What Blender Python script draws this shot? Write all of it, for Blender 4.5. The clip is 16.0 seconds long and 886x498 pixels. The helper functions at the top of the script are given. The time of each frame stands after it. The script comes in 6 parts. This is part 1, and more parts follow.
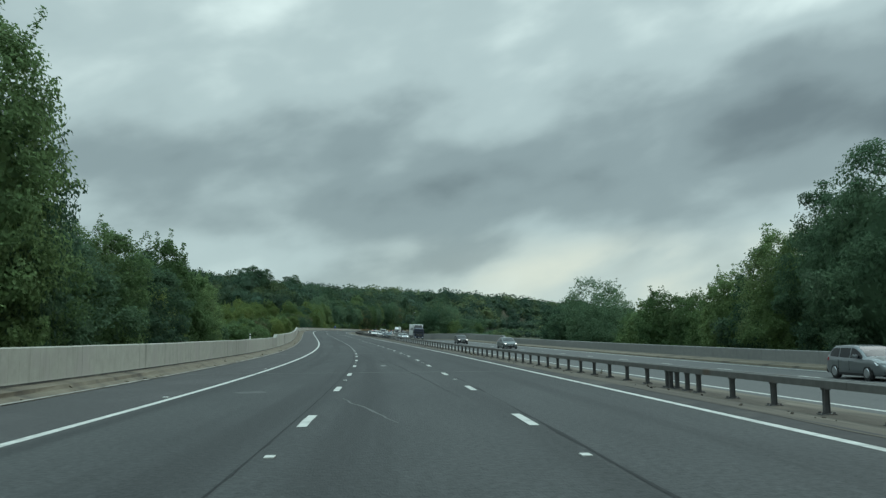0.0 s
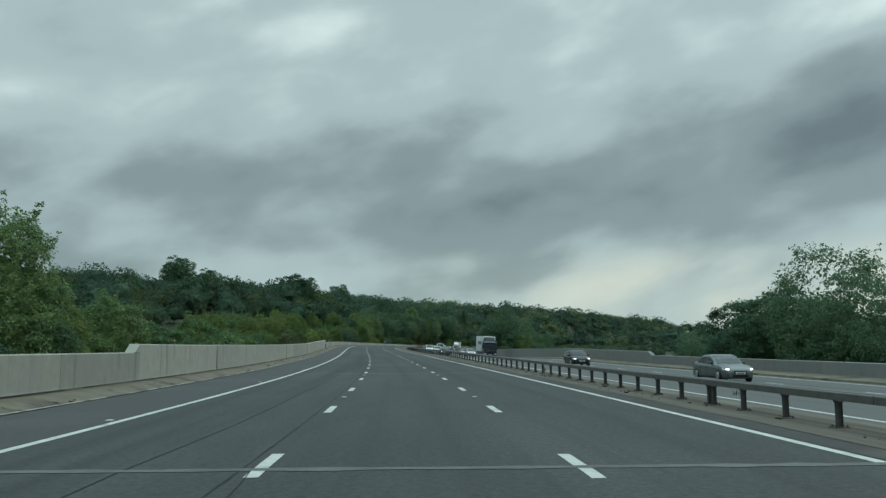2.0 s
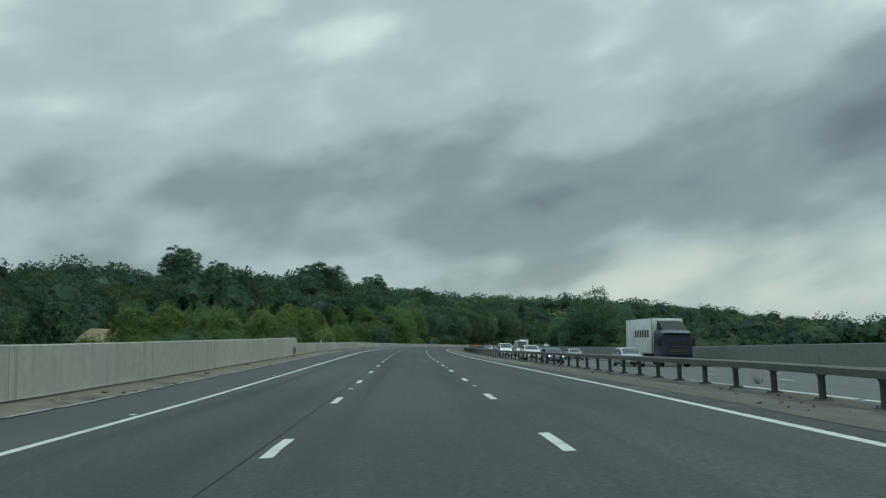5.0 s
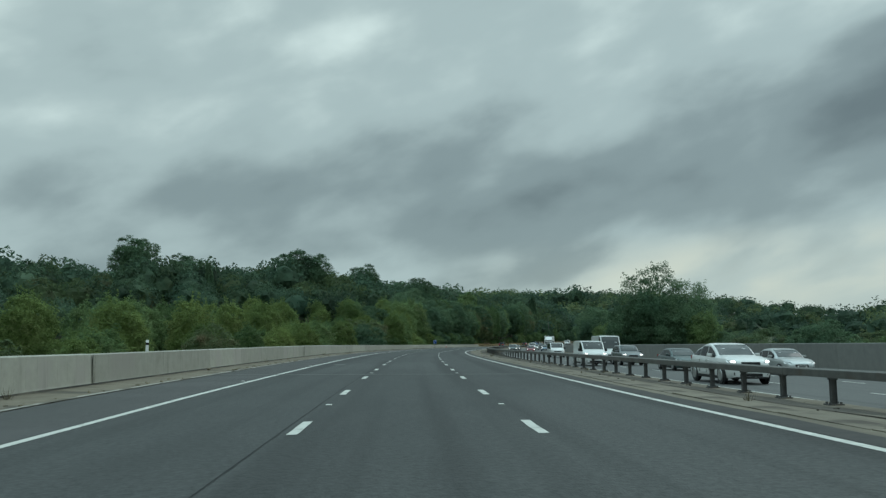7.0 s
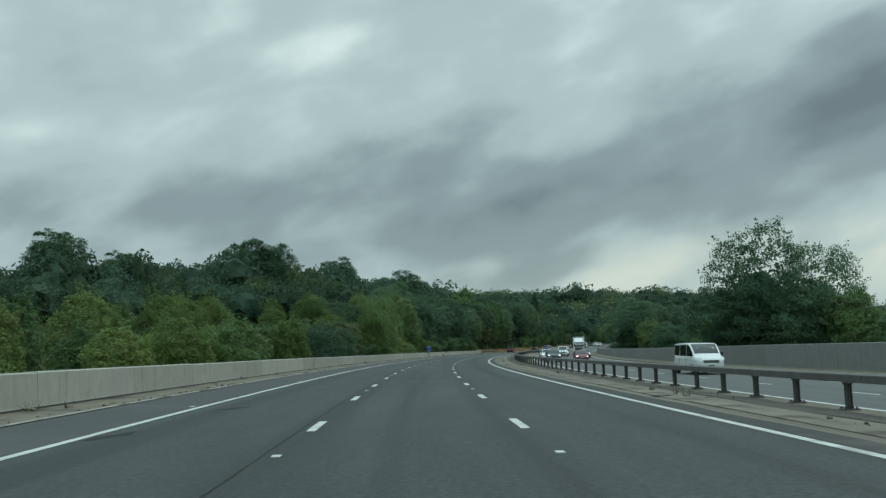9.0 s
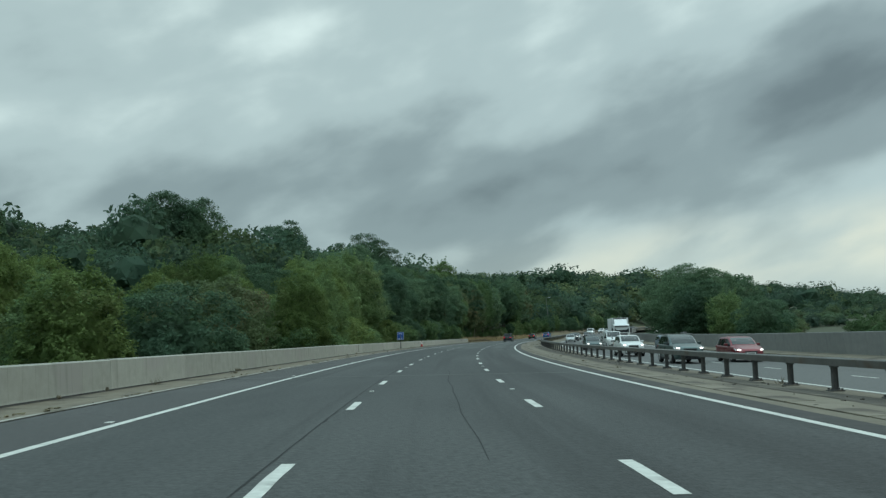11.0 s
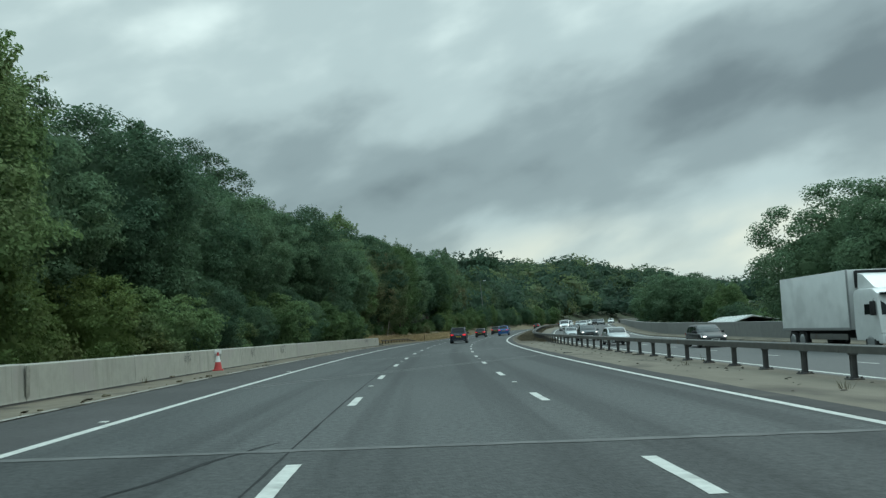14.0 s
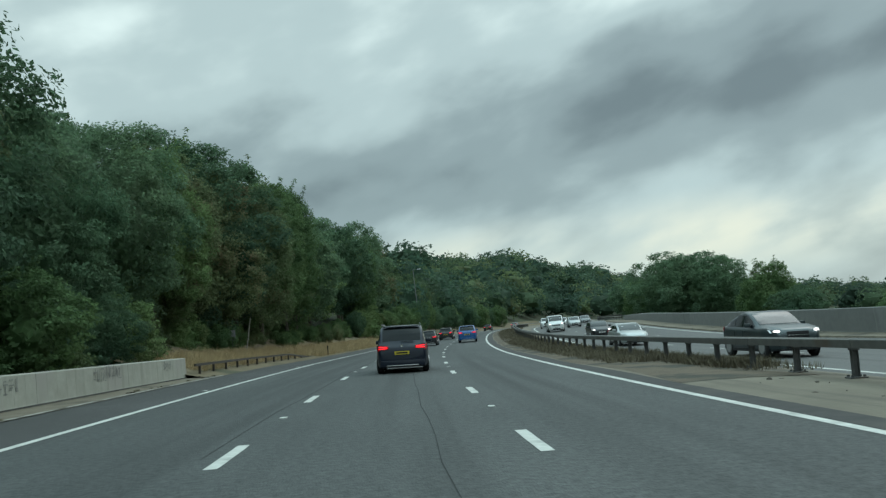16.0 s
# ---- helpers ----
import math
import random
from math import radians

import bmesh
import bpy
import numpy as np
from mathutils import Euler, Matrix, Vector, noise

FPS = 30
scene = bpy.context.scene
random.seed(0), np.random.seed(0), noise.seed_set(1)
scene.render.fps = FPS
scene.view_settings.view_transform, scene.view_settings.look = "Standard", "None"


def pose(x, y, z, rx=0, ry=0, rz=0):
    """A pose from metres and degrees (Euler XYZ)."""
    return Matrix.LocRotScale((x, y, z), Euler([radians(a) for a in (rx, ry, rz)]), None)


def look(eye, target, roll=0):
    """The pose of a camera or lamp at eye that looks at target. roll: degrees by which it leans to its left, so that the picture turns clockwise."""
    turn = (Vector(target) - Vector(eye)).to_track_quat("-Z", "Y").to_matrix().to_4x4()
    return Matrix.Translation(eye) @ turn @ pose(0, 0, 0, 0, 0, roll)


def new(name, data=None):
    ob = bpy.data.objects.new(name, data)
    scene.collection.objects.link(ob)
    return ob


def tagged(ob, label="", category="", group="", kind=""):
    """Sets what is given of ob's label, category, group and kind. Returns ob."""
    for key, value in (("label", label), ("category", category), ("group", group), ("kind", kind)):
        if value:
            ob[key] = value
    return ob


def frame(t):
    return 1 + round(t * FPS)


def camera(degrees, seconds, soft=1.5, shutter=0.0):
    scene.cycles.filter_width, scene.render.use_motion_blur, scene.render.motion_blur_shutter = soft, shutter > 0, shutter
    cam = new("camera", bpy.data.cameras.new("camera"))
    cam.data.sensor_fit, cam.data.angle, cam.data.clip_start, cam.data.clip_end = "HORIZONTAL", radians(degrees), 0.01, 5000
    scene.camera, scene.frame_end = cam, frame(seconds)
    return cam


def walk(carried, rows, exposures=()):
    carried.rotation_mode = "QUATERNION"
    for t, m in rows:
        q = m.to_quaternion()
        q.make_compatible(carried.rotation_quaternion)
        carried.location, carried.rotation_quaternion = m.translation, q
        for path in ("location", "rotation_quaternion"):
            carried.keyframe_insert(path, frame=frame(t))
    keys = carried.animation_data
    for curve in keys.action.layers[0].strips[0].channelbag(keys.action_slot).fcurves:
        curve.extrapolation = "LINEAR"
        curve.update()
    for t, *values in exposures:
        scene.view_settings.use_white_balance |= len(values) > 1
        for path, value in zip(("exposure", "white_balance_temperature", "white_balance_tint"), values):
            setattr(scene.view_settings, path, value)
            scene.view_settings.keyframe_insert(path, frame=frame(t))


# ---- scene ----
cam = camera(56.4, 16.0, soft=1.35)
PATH = [
    (0, (-0.418, 10.820, 1.356), (0.050, 20.743, 2.502), -0.54),
    (0.5, (-0.557, 25.115, 1.423), (-0.293, 35.038, 2.639), -0.16),
    (1, (-0.823, 39.527, 1.529), (-0.743, 49.447, 2.791), -0.10),
    (1.5, (-1.353, 54.120, 1.675), (-1.435, 64.033, 2.990), -0.21),
    (2, (-2.085, 69.070, 1.862), (-2.299, 78.976, 3.212), -0.32),
    (2.5, (-3.012, 84.044, 2.078), (-3.352, 93.938, 3.490), -0.52),
    (3, (-4.136, 98.929, 2.321), (-4.588, 108.820, 3.726), -0.84),
    (3.5, (-5.371, 113.651, 2.588), (-5.936, 123.537, 3.989), -0.77),
    (4, (-6.753, 128.022, 2.875), (-7.408, 137.905, 4.256), -1.01),
    (4.5, (-8.316, 142.593, 3.190), (-9.027, 152.474, 4.557), -1.42),
    (5, (-10.028, 157.450, 3.537), (-10.764, 167.329, 4.899), -1.87),
    (5.5, (-11.836, 172.499, 3.913), (-12.574, 182.378, 5.276), -2.31),
    (6, (-13.683, 187.648, 4.314), (-14.408, 197.528, 5.679), -2.71),
    (6.5, (-15.508, 202.806, 4.720), (-16.212, 212.688, 6.082), -3.03),
    (7, (-17.258, 217.906, 5.124), (-17.941, 227.790, 6.481), -3.30),
    (7.5, (-18.937, 232.973, 5.525), (-19.591, 242.858, 6.893), -3.73),
    (8, (-20.607, 248.070, 5.927), (-21.218, 257.954, 7.318), -4.20),
    (8.5, (-22.264, 263.288, 6.319), (-22.817, 273.172, 7.734), -4.69),
    (9, (-23.758, 278.461, 6.689), (-24.251, 288.347, 8.113), -4.91),
    (9.5, (-25.149, 293.584, 7.041), (-25.614, 303.474, 8.446), -5.20),
    (10, (-26.533, 308.842, 7.387), (-26.928, 318.741, 8.752), -5.28),
    (10.5, (-27.813, 324.144, 7.722), (-28.092, 334.053, 9.035), -5.23),
    (11, (-28.881, 339.381, 8.041), (-29.009, 349.301, 9.297), -5.17),
    (11.5, (-29.638, 354.443, 8.337), (-29.595, 364.370, 9.541), -5.21),
    (12, (-30.041, 369.323, 8.612), (-29.818, 379.252, 9.776), -5.34),
    (12.5, (-30.232, 384.357, 8.886), (-29.818, 394.284, 10.022), -5.31),
    (13, (-30.237, 399.535, 9.159), (-29.618, 409.453, 10.279), -5.33),
    (13.5, (-29.823, 414.709, 9.414), (-29.010, 424.613, 10.529), -5.43),
    (14, (-29.080, 429.840, 9.652), (-28.051, 439.723, 10.775), -5.79),
    (14.5, (-27.981, 444.770, 9.867), (-26.721, 454.627, 10.984), -6.28),
    (15, (-26.492, 459.787, 10.061), (-24.992, 469.611, 11.173), -7.01),
    (15.5, (-24.762, 474.925, 10.246), (-23.029, 484.713, 11.338), -7.09),
    (16, (-23.017, 490.092, 10.432), (-21.061, 499.839, 11.511), -6.98),
]
walk(cam, [(t, look(e, g, r)) for t, e, g, r in PATH], exposures=[(0.0, -0.02), (1.0, -0.15), (2.0, -0.18), (4.0, -0.22), (7.0, -0.2), (9.0, -0.12), (11.5, -0.04), (14.0, 0.08), (16.0, 0.08)])

# ---- sky and light ----
world = bpy.data.worlds.new("overcast_sky")
scene.world = world
world.use_nodes = True
wn, wl = world.node_tree.nodes, world.node_tree.links
wn.clear()


def wnode(kind, **props):
    n = wn.new(kind)
    for key, value in props.items():
        setattr(n, key, value)
    return n


def wmath(op, a, b=None, c=None):
    n = wnode("ShaderNodeMath", operation=op)
    for i, q in enumerate((a, b, c)):
        if q is None:
            continue
        if isinstance(q, (int, float)):
            n.inputs[i].default_value = q
        else:
            wl.new(q, n.inputs[i])
    return n.outputs[0]


def wramp(src, stops, interp="EASE"):
    n = wnode("ShaderNodeValToRGB")
    n.color_ramp.interpolation = interp
    while len(n.color_ramp.elements) < len(stops):
        n.color_ramp.elements.new(0.5)
    for el, (p, c) in zip(n.color_ramp.elements, stops):
        el.position, el.color = p, (*c, 1)
    wl.new(src, n.inputs[0])
    return n.outputs[0]


def wsmooth(x, a, b):
    n = wnode("ShaderNodeMapRange", interpolation_type="SMOOTHSTEP")
    wl.new(x, n.inputs[0])
    n.inputs[1].default_value, n.inputs[2].default_value = a, b
    return n.outputs[0]


coord = wnode("ShaderNodeTexCoord").outputs["Generated"]
sep = wnode("ShaderNodeSeparateXYZ")
wl.new(coord, sep.inputs[0])
dx, dy, dz = sep.outputs
elev = wmath("ARCSINE", dz)
azim = wmath("ARCTAN2", dx, dy)
# the cloud sheet: soft cells and streaks that climb towards the east
tilt = wmath("SUBTRACT", elev, wmath("MULTIPLY", azim, 0.17))
comb = wnode("ShaderNodeCombineXYZ")
wl.new(azim, comb.inputs[0])
wl.new(tilt, comb.inputs[1])


def cloud_noise(scale, detail, rough, dist, shift, stretch=(1, 1, 1)):
    mp = wnode("ShaderNodeMapping")
    mp.inputs["Location"].default_value = shift
    mp.inputs["Scale"].default_value = stretch
    wl.new(comb.outputs[0], mp.inputs[0])
    n = wnode("ShaderNodeTexNoise")
    n.inputs["Scale"].default_value, n.inputs["Detail"].default_value = scale, detail
    n.inputs["Roughness"].default_value, n.inputs["Distortion"].default_value = rough, dist
    wl.new(mp.outputs[0], n.inputs["Vector"])
    return n.outputs[0]


big = cloud_noise(3.4, 2, 0.42, 0.2, (2.3, 0.4, 0), (1, 2.2, 1))
fine = cloud_noise(6.5, 5, 0.45, 0.1, (0.2, 5.1, 0), (1, 1.9, 1))
cloud = wmath("ADD", 0.522, wmath("ADD", wmath("MULTIPLY", wmath("SUBTRACT", big, 0.5), 0.30), wmath("MULTIPLY", wmath("SUBTRACT", fine, 0.5), 0.34)))
# the dark bank that climbs to the east, the lighter sheet over it
above = wmath("SUBTRACT", elev, wmath("ADD", 0.182, wmath("MULTIPLY", wmath("MINIMUM", azim, 0.34), 0.17)))
belly = wmath("SUBTRACT", 1.0, wsmooth(wmath("ABSOLUTE", above), 0.0, 0.135))
belly = wmath("MULTIPLY", belly, wmath("ADD", wmath("MULTIPLY", wsmooth(azim, -0.36, 0.0), 0.45), wmath("MULTIPLY", wsmooth(azim, 0.0, 0.26), 0.62)))
cloud = wmath("SUBTRACT", cloud, wmath("MULTIPLY", belly, 0.135))
lift = wmath("MULTIPLY", wsmooth(above, 0.05, 0.20), wmath("ADD", 0.56, wmath("MULTIPLY", wsmooth(azim, 0.24, 0.55), 0.85)))
cloud = wmath("ADD", cloud, wmath("MULTIPLY", lift, 0.105))
west = wmath("MULTIPLY", wmath("SUBTRACT", 1.0, wsmooth(elev, 0.15, 0.30)), wmath("SUBTRACT", 1.0, wsmooth(azim, -0.40, -0.10)))
cloud = wmath("SUBTRACT", cloud, wmath("MULTIPLY", west, 0.05))
tone = wramp(cloud, [(0.30, (0.138, 0.192, 0.200)), (0.43, (0.246, 0.332, 0.340)), (0.56, (0.43, 0.56, 0.56)), (0.72, (0.76, 0.93, 0.90))])
# the pale break over the far horizon
gap = wmath("MULTIPLY", wsmooth(elev, 0.015, 0.085), wmath("SUBTRACT", 1.0, wsmooth(elev, 0.085, 0.145)))
gap = wmath("MULTIPLY", gap, wsmooth(azim, -0.12, 0.30))
gap = wmath("MULTIPLY", gap, wmath("ADD", 0.25, wmath("MULTIPLY", wsmooth(fine, 0.36, 0.62), 1.0)))
mixg = wnode("ShaderNodeMix", data_type="RGBA")
wl.new(wmath("MINIMUM", wmath("MULTIPLY", gap, 0.8), 1.0), mixg.inputs[0])
wl.new(tone, mixg.inputs[6])
mixg.inputs[7].default_value = (0.70, 0.76, 0.64, 1)
# an overcast dome is brighter towards the zenith
zen = wmath("ADD", 1.0, wmath("MULTIPLY", wsmooth(elev, 0.42, 1.1), 1.7))
tint = wnode("ShaderNodeMix", data_type="RGBA", blend_type="MULTIPLY")
wl.new(wsmooth(elev, 0.42, 0.8), tint.inputs[0])
wl.new(mixg.outputs[2], tint.inputs[6])
tint.inputs[7].default_value = (0.89, 1.0, 1.07, 1)
bg_cloud = wnode("ShaderNodeBackground")
wl.new(tint.outputs[2], bg_cloud.inputs[0])
wl.new(zen, bg_cloud.inputs[1])
nish = wnode("ShaderNodeTexSky", sky_type="NISHITA", sun_disc=False)
nish.sun_elevation, nish.sun_rotation = radians(42), radians(65)
bg_sky = wnode("ShaderNodeBackground")
bg_sky.inputs[1].default_value = 0.008
wl.new(nish.outputs[0], bg_sky.inputs[0])
addsh = wnode("ShaderNodeAddShader")
wl.new(bg_cloud.outputs[0], addsh.inputs[0])
wl.new(bg_sky.outputs[0], addsh.inputs[1])
wout = wnode("ShaderNodeOutputWorld")
wl.new(addsh.outputs[0], wout.inputs[0])

sun_data = bpy.data.lights.new("sun", "SUN")
sun_data.energy, sun_data.angle, sun_data.color = 0.5, radians(35), (1.0, 0.99, 0.95)
sun = new("sun", sun_data)
sun.matrix_world = look((0, 0, 100), (-56, -26, 45))


# ---- materials ----
def mat(name, a, b=None, scale=4.0, detail=4.0, rough=0.75, metal=0.0, bump=0.0, bump_scale=40.0, uv=False, stretch=(1, 1, 1),
        spot=None, spot_scale=0.6, spot_at=(0.5, 0.65), island=0.0, per_object=0.0, coat=0.0, spec=0.5, streak=None, grain=0.66, speck=None):
    """Two-scale procedural surface: colours a to b by fine noise, a third colour in larger spots, relief by noise."""
    m = bpy.data.materials.new(name)
    m.use_nodes = True
    nt = m.node_tree
    N, L = nt.nodes, nt.links
    bsdf = N["Principled BSDF"]
    bsdf.inputs["Roughness"].default_value, bsdf.inputs["Metallic"].default_value = rough, metal
    bsdf.inputs["Coat Weight"].default_value = coat
    bsdf.inputs["Specular IOR Level"].default_value = spec
    if b is None:
        bsdf.inputs["Base Color"].default_value = (*a, 1)
        return m
    tc = N.new("ShaderNodeTexCoord")
    mp = N.new("ShaderNodeMapping")
    mp.inputs["Scale"].default_value = stretch
    L.new(tc.outputs["UV" if uv else "Object"], mp.inputs[0])
    n1 = N.new("ShaderNodeTexNoise")
    n1.inputs["Scale"].default_value, n1.inputs["Detail"].default_value, n1.inputs["Roughness"].default_value = scale, detail, grain
    L.new(mp.outputs[0], n1.inputs["Vector"])
    r1 = N.new("ShaderNodeMapRange")
    r1.inputs[1].default_value, r1.inputs[2].default_value = 0.3, 0.7
    L.new(n1.outputs[0], r1.inputs[0])
    fac = r1.outputs[0]
    mix = N.new("ShaderNodeMix")
    mix.data_type = "RGBA"
    mix.inputs[6].default_value, mix.inputs[7].default_value = (*a, 1), (*b, 1)
    L.new(fac, mix.inputs[0])
    col = mix.outputs[2]
    if spot:
        n2 = N.new("ShaderNodeTexNoise")
        n2.inputs["Scale"].default_value, n2.inputs["Detail"].default_value = spot_scale, 3
        L.new(mp.outputs[0], n2.inputs["Vector"])
        r2 = N.new("ShaderNodeMapRange")
        r2.interpolation_type = "SMOOTHSTEP"
        r2.inputs[1].default_value, r2.inputs[2].default_value = spot_at
        L.new(n2.outputs[0], r2.inputs[0])
        mx = N.new("ShaderNodeMix")
        mx.data_type = "RGBA"
        mx.inputs[7].default_value = (*spot, 1)
        L.new(r2.outputs[0], mx.inputs[0])
        L.new(col, mx.inputs[6])
        col = mx.outputs[2]
    if streak:
        # worn lines along u of the uv map: (colour, scale across, scale along, from, to)
        sc, su, sv, s0, s1 = streak
        m3 = N.new("ShaderNodeMapping")
        m3.inputs["Scale"].default_value = (su, sv, 1)
        L.new(tc.outputs["UV"], m3.inputs[0])
        n3 = N.new("ShaderNodeTexNoise")
        n3.inputs["Scale"].default_value, n3.inputs["Detail"].default_value = 1.0, 4
        L.new(m3.outputs[0], n3.inputs["Vector"])
        r3 = N.new("ShaderNodeMapRange")
        r3.interpolation_type = "SMOOTHSTEP"
        r3.inputs[1].default_value, r3.inputs[2].default_value = s0, s1
        L.new(n3.outputs[0], r3.inputs[0])
        mx = N.new("ShaderNodeMix")
        mx.data_type = "RGBA"
        mx.inputs[7].default_value = (*sc, 1)
        L.new(r3.outputs[0], mx.inputs[0])
        L.new(col, mx.inputs[6])
        col = mx.outputs[2]
    if speck:
        n4 = N.new("ShaderNodeTexNoise")
        n4.inputs["Scale"].default_value, n4.inputs["Detail"].default_value, n4.inputs["Roughness"].default_value = speck[0], 4, 0.8
        L.new(tc.outputs["UV"], n4.inputs["Vector"])
        r4 = N.new("ShaderNodeMapRange")
        r4.inputs[1].default_value, r4.inputs[2].default_value = 0.36, 0.64
        r4.inputs[3].default_value, r4.inputs[4].default_value = 1 - speck[1], 1 + speck[1]
        L.new(n4.outputs[0], r4.inputs[0])
        h4 = N.new("ShaderNodeHueSaturation")
        L.new(r4.outputs[0], h4.inputs["Value"])
        L.new(col, h4.inputs["Color"])
        col = h4.outputs[0]
    if island or per_object:
        src = N.new("ShaderNodeNewGeometry").outputs["Random Per Island"] if island else N.new("ShaderNodeObjectInfo").outputs["Random"]
        amount = island or per_object
        hs = N.new("ShaderNodeHueSaturation")
        rv = N.new("ShaderNodeMapRange")
        rv.inputs[3].default_value, rv.inputs[4].default_value = 1 - amount, 1 + amount
        L.new(src, rv.inputs[0])
        L.new(rv.outputs[0], hs.inputs["Value"])
        L.new(col, hs.inputs["Color"])
        col = hs.outputs[0]
    L.new(col, bsdf.inputs["Base Color"])
    if bump:
        nb = N.new("ShaderNodeTexNoise")
        nb.inputs["Scale"].default_value, nb.inputs["Detail"].default_value = bump_scale, 3
        L.new(mp.outputs[0], nb.inputs["Vector"])
        bm_ = N.new("ShaderNodeBump")
        bm_.inputs["Strength"].default_value, bm_.inputs["Distance"].default_value = bump, 0.02
        L.new(nb.outputs[0], bm_.inputs["Height"])
        L.new(bm_.outputs[0], bsdf.inputs["Normal"])
    return m


def leaf_mat(name, a, b, c, tree_scale=0.12, amount=0.35, trans=0.45):
    """Leaves: colour varies from tree to tree, from leaf to leaf, and light passes through a little."""
    m = mat(name, a, b, scale=tree_scale, detail=2, rough=0.75, spot=c, spot_scale=tree_scale * 2.3, spot_at=(0.5, 0.75), island=amount, spec=0.15)
    nt = m.node_tree
    bsdf = nt.nodes["Principled BSDF"]
    # each tree has its own green
    info = nt.nodes.new("ShaderNodeObjectInfo")
    own = nt.nodes.new("ShaderNodeHueSaturation")
    for k, (name_, lo, hi) in enumerate((("Value", 0.72, 1.30), ("Hue", 0.515, 0.485))):
        mr = nt.nodes.new("ShaderNodeMapRange")
        mr.inputs[3].default_value, mr.inputs[4].default_value = lo, hi
        nt.links.new(info.outputs["Random"], mr.inputs[0])
        nt.links.new(mr.outputs[0], own.inputs[name_])
    nt.links.new(bsdf.inputs["Base Color"].links[0].from_socket, own.inputs["Color"])
    nt.links.new(own.outputs[0], bsdf.inputs["Base Color"])
    tr = nt.nodes.new("ShaderNodeBsdfTranslucent")
    mx = nt.nodes.new("ShaderNodeMixShader")
    mx.inputs[0].default_value = trans
    nt.links.new(bsdf.inputs["Base Color"].links[0].from_socket, tr.inputs[0])
    nt.links.new(bsdf.outputs[0], mx.inputs[1])
    nt.links.new(tr.outputs[0], mx.inputs[2])
    nt.links.new(mx.outputs[0], nt.nodes["Material Output"].inputs[0])
    return m


ASPHALT = mat("asphalt", (0.032, 0.0342, 0.0336), (0.048, 0.0508, 0.0497), scale=1.1, detail=12, grain=0.72, rough=0.78, spec=0.3, bump=0.6, bump_scale=45, uv=True, speck=(10.0, 0.38), stretch=(1, 0.22, 1),
              spot=(0.052, 0.0545, 0.053), spot_scale=0.16, spot_at=(0.46, 0.66), streak=((0.027, 0.0288, 0.0283), 0.9, 0.012, 0.46, 0.66))
ASPHALT_PALE = mat("paler_asphalt", (0.043, 0.0460, 0.0452), (0.065, 0.0688, 0.0672), scale=1.1, detail=12, grain=0.72, rough=0.78, spec=0.3, bump=0.6, bump_scale=45, uv=True, speck=(10.0, 0.38), stretch=(1, 0.22, 1),
              spot=(0.0707, 0.0741, 0.0721), spot_scale=0.16, spot_at=(0.46, 0.66), streak=((0.037, 0.0394, 0.0386), 0.9, 0.012, 0.46, 0.66))
ASPHALT_OPP = mat("asphalt_far_carriageway", (0.048, 0.050, 0.048), (0.080, 0.082, 0.078), scale=6, detail=10, grain=0.75, rough=0.72, bump=0.3, bump_scale=60, uv=True, stretch=(1, 0.5, 1),
                  streak=((0.038, 0.038, 0.038), 1.2, 0.015, 0.5, 0.75))
SHOULDER = mat("asphalt_shoulder", (0.028, 0.0272, 0.0262), (0.047, 0.0455, 0.0435), scale=3, detail=10, grain=0.76, speck=(8.0, 0.32), rough=0.8, bump=0.4, bump_scale=60, uv=True,
               spot=(0.048, 0.046, 0.045), spot_scale=0.25, streak=((0.032, 0.031, 0.030), 1.3, 0.03, 0.52, 0.7))
TAR = mat("tar_seam", (0.016, 0.0165, 0.017), (0.030, 0.031, 0.031), scale=6, rough=0.85, spec=0.2, uv=True)
SEAM = mat("pale_seam", (0.058, 0.059, 0.057), (0.125, 0.125, 0.119), scale=2, rough=0.8, uv=True)
SAWCUT = mat("saw_cut_filler", (0.12, 0.12, 0.115), (0.19, 0.19, 0.18), scale=3, rough=0.8, uv=True)
PATCH = mat("worn_patch", (0.050, 0.051, 0.050), (0.082, 0.083, 0.080), scale=5, detail=8, rough=0.8)
PAINT = mat("road_paint", (0.36, 0.36, 0.33), (0.56, 0.56, 0.52), scale=5, detail=8, rough=0.7, spot=(0.26, 0.26, 0.24), spot_scale=1.6, spot_at=(0.54, 0.75))
CONCRETE = mat("wall_concrete", (0.252, 0.249, 0.212), (0.325, 0.322, 0.276), scale=2.2, detail=8, rough=0.88, bump=0.25, bump_scale=25, uv=True,
               spot=(0.285, 0.272, 0.242), spot_scale=0.5, streak=((0.190, 0.186, 0.158), 2.1, 0.22, 0.54, 0.76), per_object=0.12)
# east parapet: the shade on its face is put into this darker concrete colour
CONCRETE_SHADED = mat("shaded_side_wall_concrete", (0.168, 0.170, 0.164), (0.211, 0.211, 0.199), scale=2.0, detail=8, rough=0.9, bump=0.25, bump_scale=25, uv=True,
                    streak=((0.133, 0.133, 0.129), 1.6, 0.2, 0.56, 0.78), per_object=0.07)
VERGE = mat("verge_concrete_and_silt", (0.100, 0.083, 0.058), (0.168, 0.143, 0.103), scale=1.5, detail=10, rough=0.92, bump=0.5, bump_scale=18, uv=True,
            spot=(0.056, 0.048, 0.036), spot_scale=0.55, spot_at=(0.50, 0.68))
